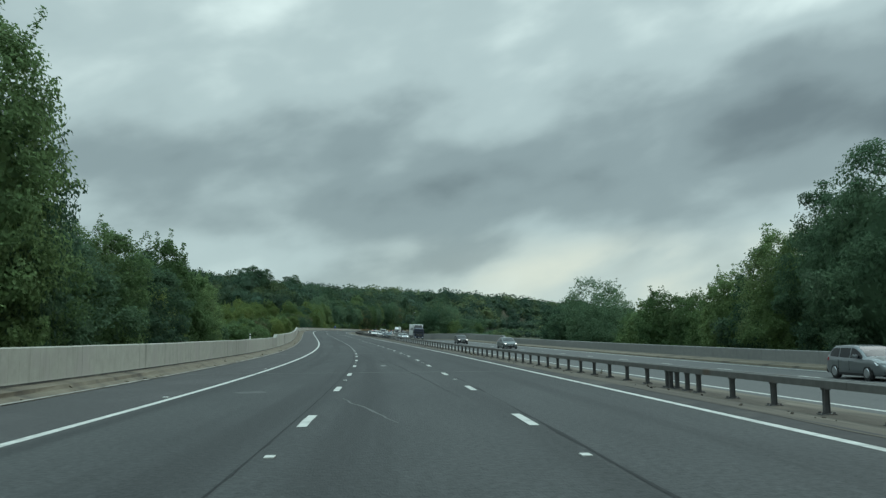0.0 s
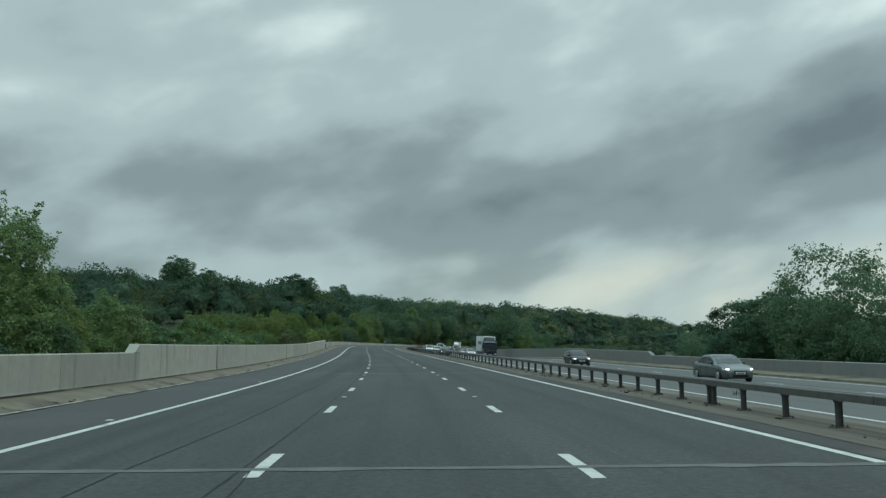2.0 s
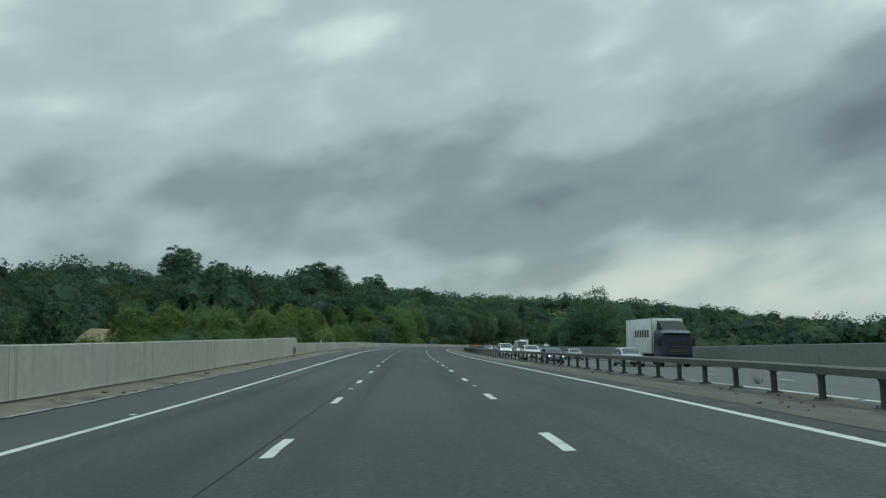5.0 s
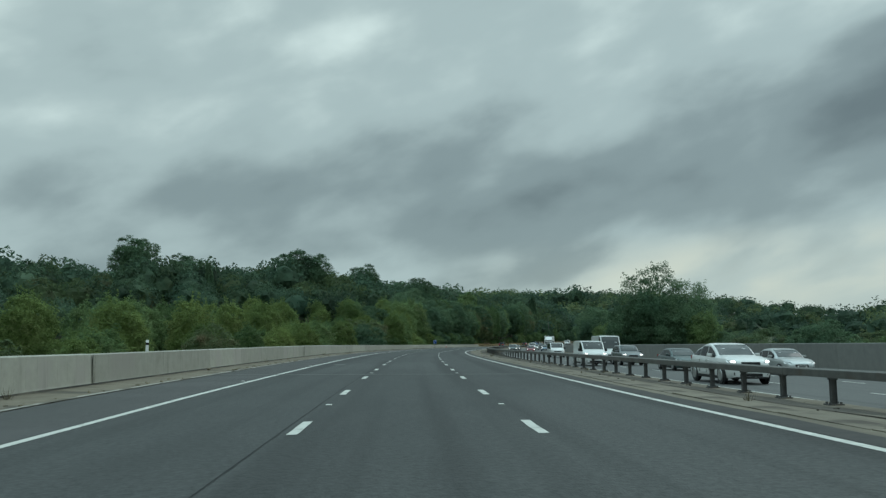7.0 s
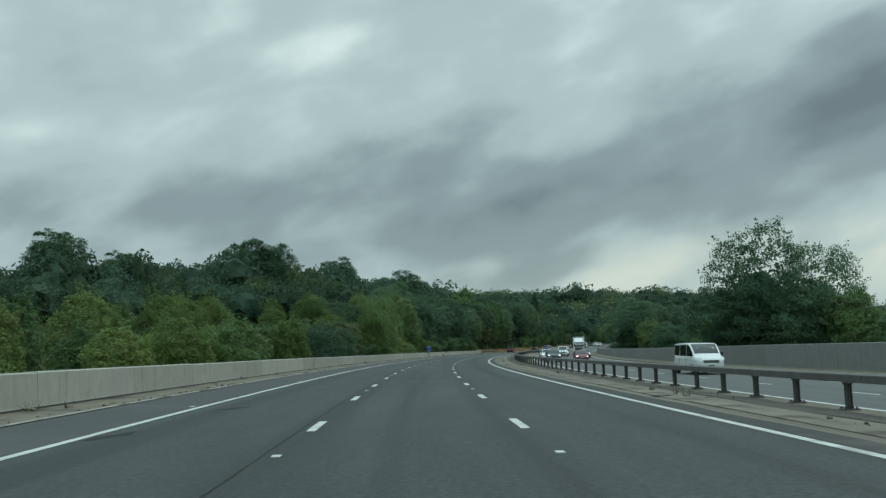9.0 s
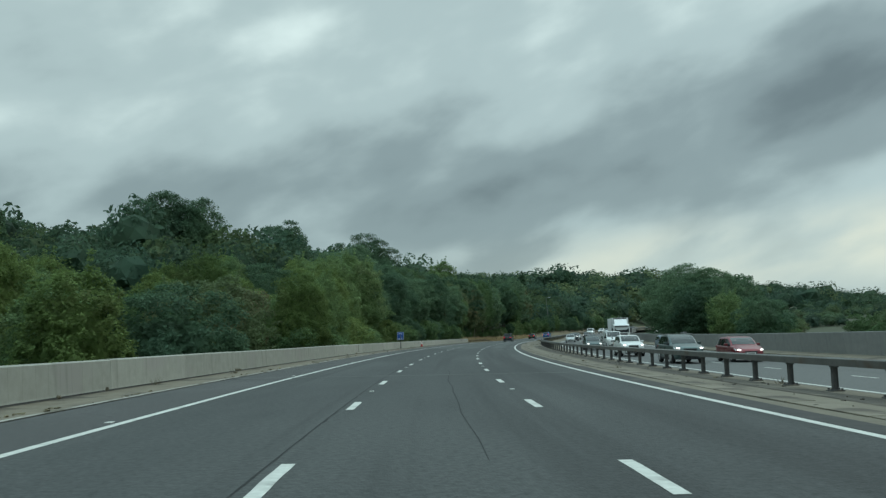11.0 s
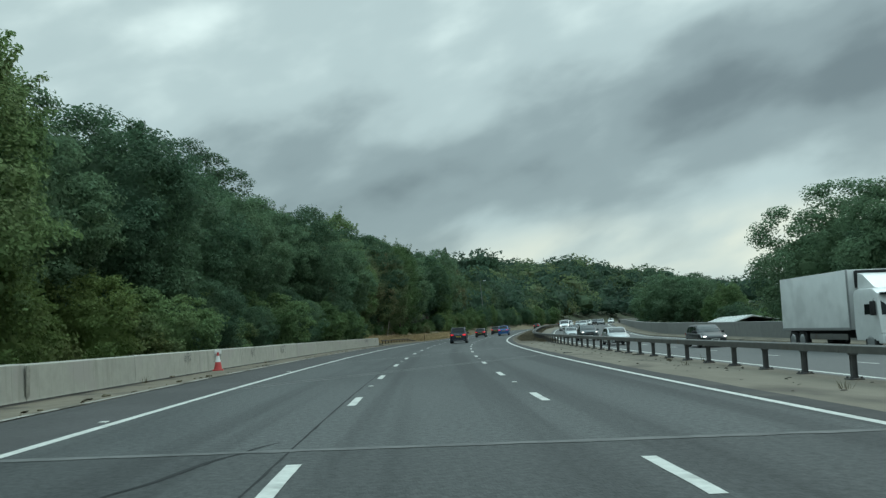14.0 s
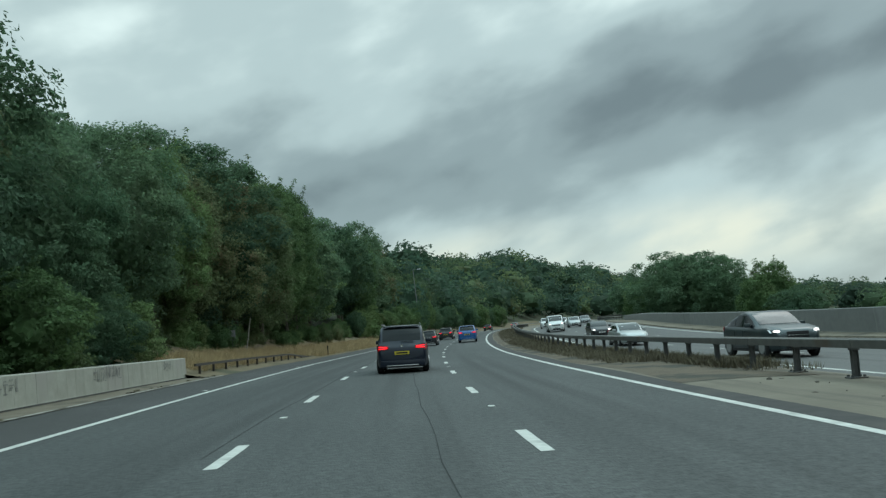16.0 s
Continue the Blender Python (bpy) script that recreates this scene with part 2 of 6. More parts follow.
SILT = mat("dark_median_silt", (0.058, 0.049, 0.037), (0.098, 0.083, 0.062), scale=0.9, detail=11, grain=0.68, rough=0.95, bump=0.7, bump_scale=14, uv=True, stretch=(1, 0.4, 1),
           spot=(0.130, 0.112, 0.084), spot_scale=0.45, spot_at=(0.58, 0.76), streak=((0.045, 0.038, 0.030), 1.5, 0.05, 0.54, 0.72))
MEDIAN = mat("median_silt", (0.108, 0.093, 0.069), (0.160, 0.139, 0.104), scale=0.9, detail=11, grain=0.66, rough=0.95, bump=0.6, bump_scale=14, uv=True, stretch=(1, 0.4, 1),
             spot=(0.066, 0.055, 0.042), spot_scale=0.5, spot_at=(0.56, 0.74), streak=((0.080, 0.068, 0.052), 1.5, 0.05, 0.54, 0.72))
KERB = mat("kerb_concrete", (0.118, 0.102, 0.076), (0.172, 0.150, 0.114), scale=2, detail=10, grain=0.74, rough=0.92, bump=0.5, bump_scale=20,
           spot=(0.060, 0.049, 0.037), spot_scale=0.8, spot_at=(0.47, 0.64), per_object=0.12)
STEEL = mat("weathered_steel", (0.088, 0.088, 0.082), (0.138, 0.136, 0.126), scale=3, detail=7, rough=0.62, metal=0.25, bump=0.15, bump_scale=30,
            spot=(0.10, 0.075, 0.055), spot_scale=0.9, spot_at=(0.58, 0.74))
POST_STEEL = mat("dark_post_steel", (0.055, 0.058, 0.06), (0.10, 0.098, 0.092), scale=6, detail=6, rough=0.7, metal=0.2,
                 spot=(0.09, 0.065, 0.045), spot_scale=2.0, spot_at=(0.55, 0.7))
GRASS = mat("rough_grass", (0.026, 0.034, 0.015), (0.050, 0.056, 0.026), scale=0.6, detail=8, rough=0.95, bump=0.6, bump_scale=3,
            spot=(0.075, 0.062, 0.036), spot_scale=0.03, spot_at=(0.58, 0.7))
FIELD = mat("dry_field", (0.15, 0.105, 0.06), (0.21, 0.15, 0.085), scale=0.3, detail=6, rough=0.95)
STRAW = mat("dry_grass_blades", (0.34, 0.25, 0.135), (0.48, 0.37, 0.21), scale=0.7, rough=0.9, island=0.4)
WEED = mat("brown_weeds", (0.085, 0.072, 0.046), (0.150, 0.126, 0.078), scale=0.8, rough=0.9, island=0.45)
BARK = mat("bark", (0.045, 0.038, 0.03), (0.10, 0.085, 0.065), scale=5, detail=6, rough=0.95, bump=0.5, bump_scale=14)
BROAD = leaf_mat("broad_leaves", (0.086, 0.150, 0.068), (0.162, 0.237, 0.090), (0.122, 0.155, 0.074), 0.09, 0.30)
BRIGHT = leaf_mat("bright_leaves", (0.120, 0.180, 0.062), (0.181, 0.238, 0.076), (0.143, 0.162, 0.066), 0.10, 0.30)
DARKLEAF = leaf_mat("dark_leaves", (0.065, 0.126, 0.076), (0.119, 0.185, 0.098), (0.090, 0.133, 0.082), 0.10, 0.30)
RUSSET = leaf_mat("russet_leaves", (0.108, 0.138, 0.070), (0.120, 0.178, 0.082), (0.160, 0.135, 0.076), 0.14, 0.30)
# haze over the woods is mixed into these greens, lighter and bluer
WOODS = leaf_mat("hazed_distant_leaves", (0.046, 0.085, 0.055), (0.093, 0.143, 0.075), (0.106, 0.143, 0.078), 0.055, 0.26)
WOODS_DARK = leaf_mat("hazed_dark_leaves", (0.041, 0.080, 0.057), (0.078, 0.126, 0.079), (0.059, 0.091, 0.065), 0.055, 0.26)
WOODS_PALE = leaf_mat("hazed_pale_leaves", (0.079, 0.121, 0.059), (0.119, 0.159, 0.071), (0.109, 0.121, 0.067), 0.055, 0.26)
RUBBER = mat("tyre_rubber", (0.018, 0.018, 0.018), (0.035, 0.034, 0.033), scale=9, rough=0.85)
ALLOY = mat("alloy_rim", (0.35, 0.36, 0.37), (0.45, 0.46, 0.47), scale=9, rough=0.35, metal=0.8)
TRIM = mat("black_plastic", (0.014, 0.014, 0.015), (0.024, 0.024, 0.025), scale=12, rough=0.6, spec=0.25)
GLASS = mat("tinted_car_glass", (0.010, 0.012, 0.013), rough=0.08, spec=0.22)
WINDSHIELD = mat("windscreen_glass", (0.018, 0.022, 0.023), rough=0.06, spec=0.4)
CHROME = mat("chrome", (0.6, 0.6, 0.6), rough=0.15, metal=1.0)
PLATE_Y = mat("yellow_plate", (0.62, 0.47, 0.03), rough=0.5)
PLATE_W = mat("white_plate", (0.7, 0.7, 0.68), rough=0.5)
RED_LENS = mat("red_lens", (0.35, 0.01, 0.012), rough=0.2, coat=0.6)
LAMP_LENS = mat("headlamp_lens", (0.55, 0.57, 0.58), rough=0.12, coat=0.8)


def glow(name, col, power):
    m = mat(name, col, rough=0.3)
    bsdf = m.node_tree.nodes["Principled BSDF"]
    bsdf.inputs["Emission Color"].default_value = (*col, 1)
    bsdf.inputs["Emission Strength"].default_value = power
    return m


TAIL_LIT = glow("lit_tail_lamp", (0.85, 0.012, 0.02), 1.4)
HEAD_LIT = glow("lit_headlamp", (1.0, 0.97, 0.92), 2.6)
CONE_RED = mat("cone_red", (0.42, 0.040, 0.040), (0.50, 0.062, 0.055), scale=6, rough=0.55)
CONE_WHITE = mat("cone_white", (0.66, 0.66, 0.64), (0.76, 0.76, 0.74), scale=8, rough=0.5)
SIGN_BLUE = mat("sign_blue", (0.012, 0.075, 0.32), (0.016, 0.09, 0.36), scale=5, rough=0.4)
SIGN_WHITE = mat("sign_white", (0.62, 0.66, 0.7), rough=0.4)
SIGN_GREY = mat("sign_back_grey", (0.16, 0.165, 0.17), (0.2, 0.2, 0.2), scale=6, rough=0.6, metal=0.3)
ROOF_PALE = mat("pale_sheet_roof", (0.50, 0.52, 0.50), (0.62, 0.64, 0.61), scale=1.2, detail=6, rough=0.6, spot=(0.42, 0.43, 0.41), spot_scale=0.3)
RENDER_WALL = mat("rendered_wall", (0.36, 0.36, 0.34), (0.44, 0.44, 0.42), scale=1.5, detail=6, rough=0.85)
GRAFFITI = mat("sprayed_paint", (0.13, 0.13, 0.125), (0.19, 0.19, 0.18), scale=9, rough=0.8)
TRUCK_WHITE = mat("trailer_white", (0.62, 0.63, 0.62), (0.72, 0.73, 0.72), scale=0.7, detail=6, rough=0.45, spot=(0.55, 0.56, 0.55), spot_scale=0.4)


def car_paint(name, col, metal=0.3):
    dark = tuple(c * 0.86 for c in col)
    return mat(name, dark, col, scale=1.5, detail=5, rough=0.30, metal=metal, coat=0.35 if max(col) > 0.08 else 0.25, spec=0.4 if max(col) > 0.08 else 0.35)


# ---- the road's line: curvature per kilometre, grade and crossfall every 60 m ----
KAPPA = [0.6343, 0.6438, 0.9963, 0.5899, 0.1544, -0.3204, -0.5378, -1.2523, -1.1567, -1.094, -1.4342, -1.0869, -1.0793, -1.079, -1.079, -1.079, -1.079]
GRADE = [0.0008, 0.0012, 0.0122, 0.0197, 0.0263, 0.0268, 0.0224, 0.0186, 0.0164, 0.0127, 0.0082, 0.017, 0.0049, 0.0026, 0.0014, 0.0008, 0.0005]
BANK = [-0.0007, -0.001, 0.0024, 0.0002, 0.0037, 0.0515, 0.0665, 0.0694, 0.0713, 0.0648, 0.0595, 0.0188, 0.021, 0.0198, 0.0189, 0.0183, 0.0181]
KN = np.arange(-60, 901, 60.0)
SS = np.arange(-60, 901, 2.0)
_head = np.cumsum(np.interp(SS, KN, KAPPA) * 1e-3) * 2.0
_head -= _head[30]
_x, _y, _z = np.cumsum(-np.sin(_head)) * 2.0, np.cumsum(np.cos(_head)) * 2.0, np.cumsum(np.interp(SS, KN, GRADE)) * 2.0
LINE = (_x - _x[30], _y - _y[30], _z - _z[30], _head, np.interp(SS, KN, BANK))


def line(s):
    return [float(np.interp(s, SS, q)) for q in LINE]


def place(s, d, h=0.0):
    """The place at s along the road, d to the right of the middle lane, h over the carriageway's plane."""
    x, y, z, th, b = line(s)
    return Vector((x + d * math.cos(th), y + d * math.sin(th), z - d * b + h))


def stand(s, d, h=0.0, turn=0.0, level=False):
    """A pose there whose y points along the road and z up; turn in degrees to the left."""
    x, y, z, th, b = line(s)
    g = (line(s + 4)[2] - line(s - 4)[2]) / 8
    p = place(s, d, h)
    m = Matrix.Translation(p) @ Matrix.Rotation(th, 4, "Z")
    if not level:
        m = m @ Matrix.Rotation(math.atan(g), 4, "X") @ Matrix.Rotation(math.atan(b), 4, "Y")
    return m @ Matrix.Rotation(radians(turn), 4, "Z")


def opp(s):
    """How far the other carriageway lies under this one's plane."""
    return float(np.interp(s, [150, 275, 500], [-0.55, -0.45, -0.30]))


def med(s):
    return float(np.interp(s, [95, 220, 434], [-0.35, -0.10, 0.0]))


def mesh_from(name, verts, faces, material, uvs=None, smooth=False):
    me = bpy.data.meshes.new(name)
    me.from_pydata([tuple(v) for v in verts], [], faces)
    me.materials.append(material)
    if uvs is not None:
        lay = me.uv_layers.new(name="UVMap")
        idx = np.empty(len(me.loops), dtype=np.int32)
        me.loops.foreach_get("vertex_index", idx)
        lay.data.foreach_set("uv", np.asarray(uvs, dtype=np.float32)[idx].ravel())
    if smooth:
        me.polygons.foreach_set("use_smooth", np.ones(len(me.polygons), dtype=bool))
    me.update()
    return me


def strip(name, profile, s0, s1, step, material, parent=None, closed=False, wobble=0.0):
    """A ribbon along the road. profile(s) gives (d, h) pairs from left to right."""
    n = max(2, int(round((s1 - s0) / step)) + 1)
    verts, uvs, faces = [], [], []
    for i in range(n):
        s = s0 + (s1 - s0) * i / (n - 1)
        pr = profile(s) if callable(profile) else profile
        k = len(pr)
        run = 0.0
        for j, (d, h) in enumerate(pr):
            if j:
                run += abs(h - pr[j - 1][1])
            w = wobble * (noise.noise(Vector((s * 0.35, j * 3.1, 0.5)))) if wobble else 0.0
            verts.append(place(s, d + w, h))
            uvs.append((d + run, s) if not closed else (s, d + run))
    m = k if closed else k - 1
    for i in range(n - 1):
        for j in range(m):
            a, b = i * k + j, i * k + (j + 1) % k
            faces.append((a, b, b + k, a + k))
    if closed:
        faces.append(tuple(range(k))[::-1])
        faces.append(tuple((n - 1) * k + j for j in range(k)))
    me = mesh_from(name, verts, faces, material, uvs)
    ob = new(name, me)
    if parent:
        ob.parent = parent
    return ob


def part(name, bm, material, parent, label="", smooth=40):
    me = bpy.data.meshes.new(name)
    bm.to_mesh(me)
    bm.free()
    me.materials.append(material)
    if smooth:
        me.polygons.foreach_set("use_smooth", np.ones(len(me.polygons), dtype=bool))
        me.set_sharp_from_angle(angle=radians(smooth))
    ob = new(name, me)
    ob.parent = parent
    if label:
        ob["label"] = label
    return ob


def root(name, label, category, group=""):
    ob = new(name)
    ob.empty_display_size = 0.3
    return tagged(ob, label, category, group)


def box_bm(bm, x0, x1, y0, y1, z0, z1, bevel=0.0):
    v = [bm.verts.new(p) for p in ((x0, y0, z0), (x1, y0, z0), (x1, y1, z0), (x0, y1, z0), (x0, y0, z1), (x1, y0, z1), (x1, y1, z1), (x0, y1, z1))]
    fs = [bm.faces.new([v[i] for i in f]) for f in ((3, 2, 1, 0), (4, 5, 6, 7), (0, 1, 5, 4), (1, 2, 6, 5), (2, 3, 7, 6), (3, 0, 4, 7))]
    if bevel:
        es = list({e for f in fs for e in f.edges})
        bmesh.ops.bevel(bm, geom=es, offset=bevel, segments=2, affect="EDGES", profile=0.6)
    return bm


def box(x0, x1, y0, y1, z0, z1, bevel=0.0):
    return box_bm(bmesh.new(), x0, x1, y0, y1, z0, z1, bevel)


def tube(r0, r1, z0, z1, seg=10):
    bm = bmesh.new()
    bmesh.ops.create_cone(bm, cap_ends=True, segments=seg, radius1=r0, radius2=r1, depth=z1 - z0)
    bmesh.ops.translate(bm, verts=bm.verts, vec=(0, 0, (z0 + z1) / 2))
    return bm


# ---- carriageways ----
SA, SB = -40.0, 860.0
road = tagged(strip("road", [(-5.75, 0.0), (-1.8, 0.0), (1.8, 0.0), (6.15, 0.0)], SA, 441.2, 4, ASPHALT), "worn grey asphalt motorway carriageway with three lanes", "road", kind="structure")
tagged(strip("road_beyond_joint", [(-5.75, 0.0), (-1.8, 0.0), (1.8, 0.0), (6.15, 0.0)], 441.2, SB, 4, ASPHALT_PALE), "paler grey asphalt motorway carriageway past the deck joint", "road", kind="structure")
shoulder = tagged(strip("road_shoulder", [(-9.15, -0.012), (-8.45, -0.01), (-5.75, -0.002)], SA, SB, 4, SHOULDER), "darker asphalt hard shoulder beside the motorway lanes", "road", kind="structure")
far_road = tagged(strip("road_opposite", lambda s: [(11.4, opp(s)), (15.6, opp(s)), (19.3, opp(s)), (23.6, opp(s))], SA, SB, 4, ASPHALT_OPP), "grey asphalt carriageway of the oncoming traffic", "road", kind="structure")


def left_edge(s):
    return float(np.interp(s, [31, 87, 147, 220, 430, 515], [-8.9, -8.6, -8.75, -8.4, -7.9, -8.35]))


def wall_foot(s):
    return float(np.interp(s, [40, 90, 155, 222, 433, 518], [0.24, 0.17, 0.18, 0.05, -0.04, -0.02]))


verge = tagged(strip("verge_left", lambda s: [(left_edge(s) + 0.12, -0.02), (left_edge(s), 0.022), (left_edge(s) - 0.3, 0.03 + wall_foot(s) * 0.3), (-9.2, wall_foot(s) * 0.8 + 0.015), (-9.75, wall_foot(s) + 0.03)], SA, 530, 2, VERGE, wobble=0.05),
               "silted concrete verge strip along the parapet wall", "verge", kind="structure")
strip("wall_foot_joint", lambda s: [(-9.66, wall_foot(s) + 0.034), (-9.69, wall_foot(s) + 0.045), (-9.695, wall_foot(s) + 0.075)], SA, 529, 2, mat("open_joint", (0.016, 0.015, 0.013), (0.045, 0.041, 0.034), scale=1.5, detail=8, rough=0.95, uv=True, spot=(0.10, 0.088, 0.066), spot_scale=0.35, spot_at=(0.56, 0.70)), verge, wobble=0.012)
strip("channel_edge", lambda s: [(left_edge(s) + 0.02, 0.026), (left_edge(s) + 0.11, 0.012)], SA, 530, 2.5, mat("pale_channel", (0.20, 0.19, 0.165), (0.30, 0.285, 0.25), scale=2.5, detail=8, rough=0.9, spot=(0.09, 0.08, 0.06), spot_scale=0.7, spot_at=(0.5, 0.62)), verge, wobble=0.03)
median = tagged(strip("median_strip", lambda s: [(6.1, 0.003), (6.75, 0.03 + med(s) * 0.2), (7.6, med(s) * 0.6 + 0.03), (8.7, med(s)), (9.4, med(s)), (10.5, (med(s) + opp(s)) / 2), (11.45, opp(s) + 0.01)], SA, SB, 1.2, MEDIAN, wobble=0.10),
                "brown silted central reservation with debris", "median", kind="structure")
tagged(strip("verge_opposite", lambda s: [(23.55, opp(s) + 0.003), (23.6, opp(s) + 0.12), (24.4, opp(s) + 0.16), (25.6, opp(s) + 0.22)], SA, 640, 4, VERGE), "pale concrete verge strip below the far parapet", "verge", kind="structure")

strip("gutter_dirt", [(5.56, 0.0035), (6.25, 0.0035)], SA, SB, 1.0, mat("gutter_dirt", (0.018, 0.0175, 0.017), (0.040, 0.038, 0.035), scale=2, detail=9, rough=0.9, uv=True, spot=(0.06, 0.054, 0.045), spot_scale=0.4, spot_at=(0.55, 0.7)), road, wobble=0.07)

strip("median_dirt", lambda s: [(6.2, 0.012), (6.9 + 0.5 * noise.noise(Vector((s * 0.3, 2, 1))), 0.038 + med(s) * 0.2), (7.7, med(s) * 0.6 + 0.038), (8.8 + 0.4 * noise.noise(Vector((s * 0.4, 7, 1))), med(s) + 0.010)], 509, 660, 1.0, mat("median_dirt", (0.066, 0.048, 0.031), (0.112, 0.086, 0.057), scale=1.4, detail=11, grain=0.76, rough=0.95, bump=0.8, bump_scale=12, uv=True, spot=(0.03, 0.03, 0.02), spot_scale=0.5, spot_at=(0.48, 0.62)), median, wobble=0.22)

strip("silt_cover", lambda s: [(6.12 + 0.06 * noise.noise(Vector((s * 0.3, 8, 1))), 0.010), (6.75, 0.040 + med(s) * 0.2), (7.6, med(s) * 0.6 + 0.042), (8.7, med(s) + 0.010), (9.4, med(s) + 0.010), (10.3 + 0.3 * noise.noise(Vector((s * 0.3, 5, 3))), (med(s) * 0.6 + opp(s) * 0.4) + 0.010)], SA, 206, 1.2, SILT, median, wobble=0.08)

strip("dirt_band", lambda s: [(7.75 + 0.25 * noise.noise(Vector((s * 0.21, 4, 1))), med(s) * 0.62 + 0.036), (8.3, med(s) * 0.85 + 0.025), (8.75 + 0.15 * noise.noise(Vector((s * 0.5, 9, 1))), med(s) + 0.012)], 100, 445, 1.0, mat("wet_dirt", (0.040, 0.034, 0.027), (0.078, 0.066, 0.052), scale=1.6, detail=11, grain=0.76, rough=0.95, bump=0.8, bump_scale=12, uv=True, spot=(0.11, 0.095, 0.072), spot_scale=0.5, spot_at=(0.52, 0.64)), median, wobble=0.10)

# kerb slabs of the median with open joints, where the camera passes nearest
random.seed(4)
slab_mesh = {}
for i, s in enumerate(np.arange(205, 445, 3.0)):
    ln = 2.93 if i % 3 else 2.9
    key = i % 4
    if key not in slab_mesh:
        bm = box(-0.30, 0.30, -ln / 2, ln / 2, -0.05, 0.014 + 0.005 * key, 0.008)
        me = bpy.data.meshes.new("kerb_slab")
        bm.to_mesh(me)
        bm.free()
        me.materials.append(KERB)
        slab_mesh[key] = me
    ob = new("kerb_slab", slab_mesh[key])
    ob.parent = median
    ob.matrix_basis = stand(s, 6.72 + 0.015 * math.sin(i * 1.7), 0.02 + med(s) * 0.15, random.uniform(-0.25, 0.25))

# edge lines
for nm, d, w, hh, par in (("edge_line", -5.57, 0.17, 0.004, road), ("edge_line", 5.41, 0.17, 0.004, road), ("edge_line", 12.05, 0.2, None, far_road), ("edge_line", 22.85, 0.2, None, far_road)):
    strip(nm, (lambda s, d=d, w=w, hh=hh: [(d - w / 2, hh if hh is not None else opp(s) + 0.005), (d + w / 2, hh if hh is not None else opp(s) + 0.005)]), SA, SB, 3, PAINT, par, wobble=0.012)


def plate_mesh(name, w, l, material, h=0.004, seed=0):
    bm = bmesh.new()
    rnd = random.Random(seed)
    n = 5
    lo, hi = [], []
    for k in range(n + 1):
        y = -l / 2 + l * k / n
        j = rnd.uniform(-0.006, 0.006)
        lo.append(bm.verts.new((-w / 2 + j, y, h)))
        hi.append(bm.verts.new((w / 2 + j, y, h)))
    for k in range(n):
        bm.faces.new((lo[k], hi[k], hi[k + 1], lo[k + 1]))
    me = bpy.data.meshes.new(name)
    bm.to_mesh(me)
    bm.free()
    me.materials.append(material)
    return me


dash_mesh = [plate_mesh("lane_marking", 0.16, 2.0, PAINT, 0.005, k) for k in range(4)]
stud_bm = box(-0.06, 0.06, -0.10, 0.10, 0.0, 0.018, 0.006)
stud_mesh = bpy.data.meshes.new("road_stud")
stud_bm.to_mesh(stud_mesh)
stud_bm.free()
stud_mesh.materials.append(PAINT)
for k in range(-4, 82):
    for j, (d, ph) in enumerate(((-1.825, 7.13), (1.825, 6.86))):
        ob = new("lane_marking", dash_mesh[(k + j) % 4])
        ob.parent = road
        ob.matrix_basis = stand(ph + 9 * k, d)
        if k % 2:
            st = new("road_stud", stud_mesh)
            st.parent = road
            st.matrix_basis = stand(ph + 9 * k + 4.6, d)
    for d in (15.65, 19.25):
        ob = new("lane_marking", dash_mesh[k % 4])
        ob.parent = far_road
        ob.matrix_basis = stand(3.0 + 9 * k, d, opp(3.0 + 9 * k))
for k in range(-2, 44):
    st = new("road_stud", stud_mesh)
    st.parent = road
    st.matrix_basis = stand(13.5 + 18 * k, -5.82)

# seams: tar beside the lane lines, pale cross joints of the viaduct decks, the slanting saw cuts
strip("tar_seam", lambda s: [(-2.05 - 0.012 * noise.noise(Vector((s * 0.7, 1, 2))), 0.004), (-2.025 + 0.05 * max(0, noise.noise(Vector((s * 1.3, 5, 2)))), 0.004)], SA, 470, 0.5, TAR, road)
strip("tar_seam", [(2.0, 0.0035), (2.02, 0.0035)], SA, 60, 1.5, TAR, road, wobble=0.08)


def cross_seam(s, d0, d1, w, material, skew=0.0, name="cross_joint", seed=1):
    rnd = random.Random(seed)
    n = max(3, int((d1 - d0) / 0.4))
    verts, faces, uvs = [], [], []
    for i in range(n + 1):
        d = d0 + (d1 - d0) * i / n
        ss = s + skew * (i / n) + rnd.uniform(-0.02, 0.02)
        ww = w * rnd.uniform(0.7, 1.25)
        verts += [place(ss - ww / 2, d, 0.006), place(ss + ww / 2, d, 0.006)]
        uvs += [(d, ss), (d, ss + ww)]
        if i:
            faces.append((2 * i - 2, 2 * i, 2 * i + 1, 2 * i - 1))
    ob = new(name, mesh_from(name, verts, faces, material, uvs))
    ob.parent = road
    return ob


for s, d0, d1, w in ((44.7, -8.3, 6.0, 0.22), (78.7, -8.3, 6.0, 0.25), (113.4, -5.6, 5.0, 0.38), (148.7, -7.5, 6.0, 0.2), (218.4, -8.3, 6.0, 0.24), (253.2, -8.3, 5.5, 0.34), (282.0, -6.5, 5.4, 0.16), (316.6, -6.0, 2.0, 0.16), (372.0, -8.0, 6.0, 0.2), (426.8, -8.3, 6.0, 0.3), (441.2, -6.2, 5.5, 0.2)):
    cross_seam(s, d0, d1, w, SEAM, seed=int(s))
for k, (s0, s1) in enumerate(((454.0, 474.8), (452.9, 473.8), (471.0, 495.7), (468.9, 494.6))):
    cross_seam(s0, -5.6, 5.75, 0.17, SAWCUT, s1 - s0, "saw_cut", 31 + k)


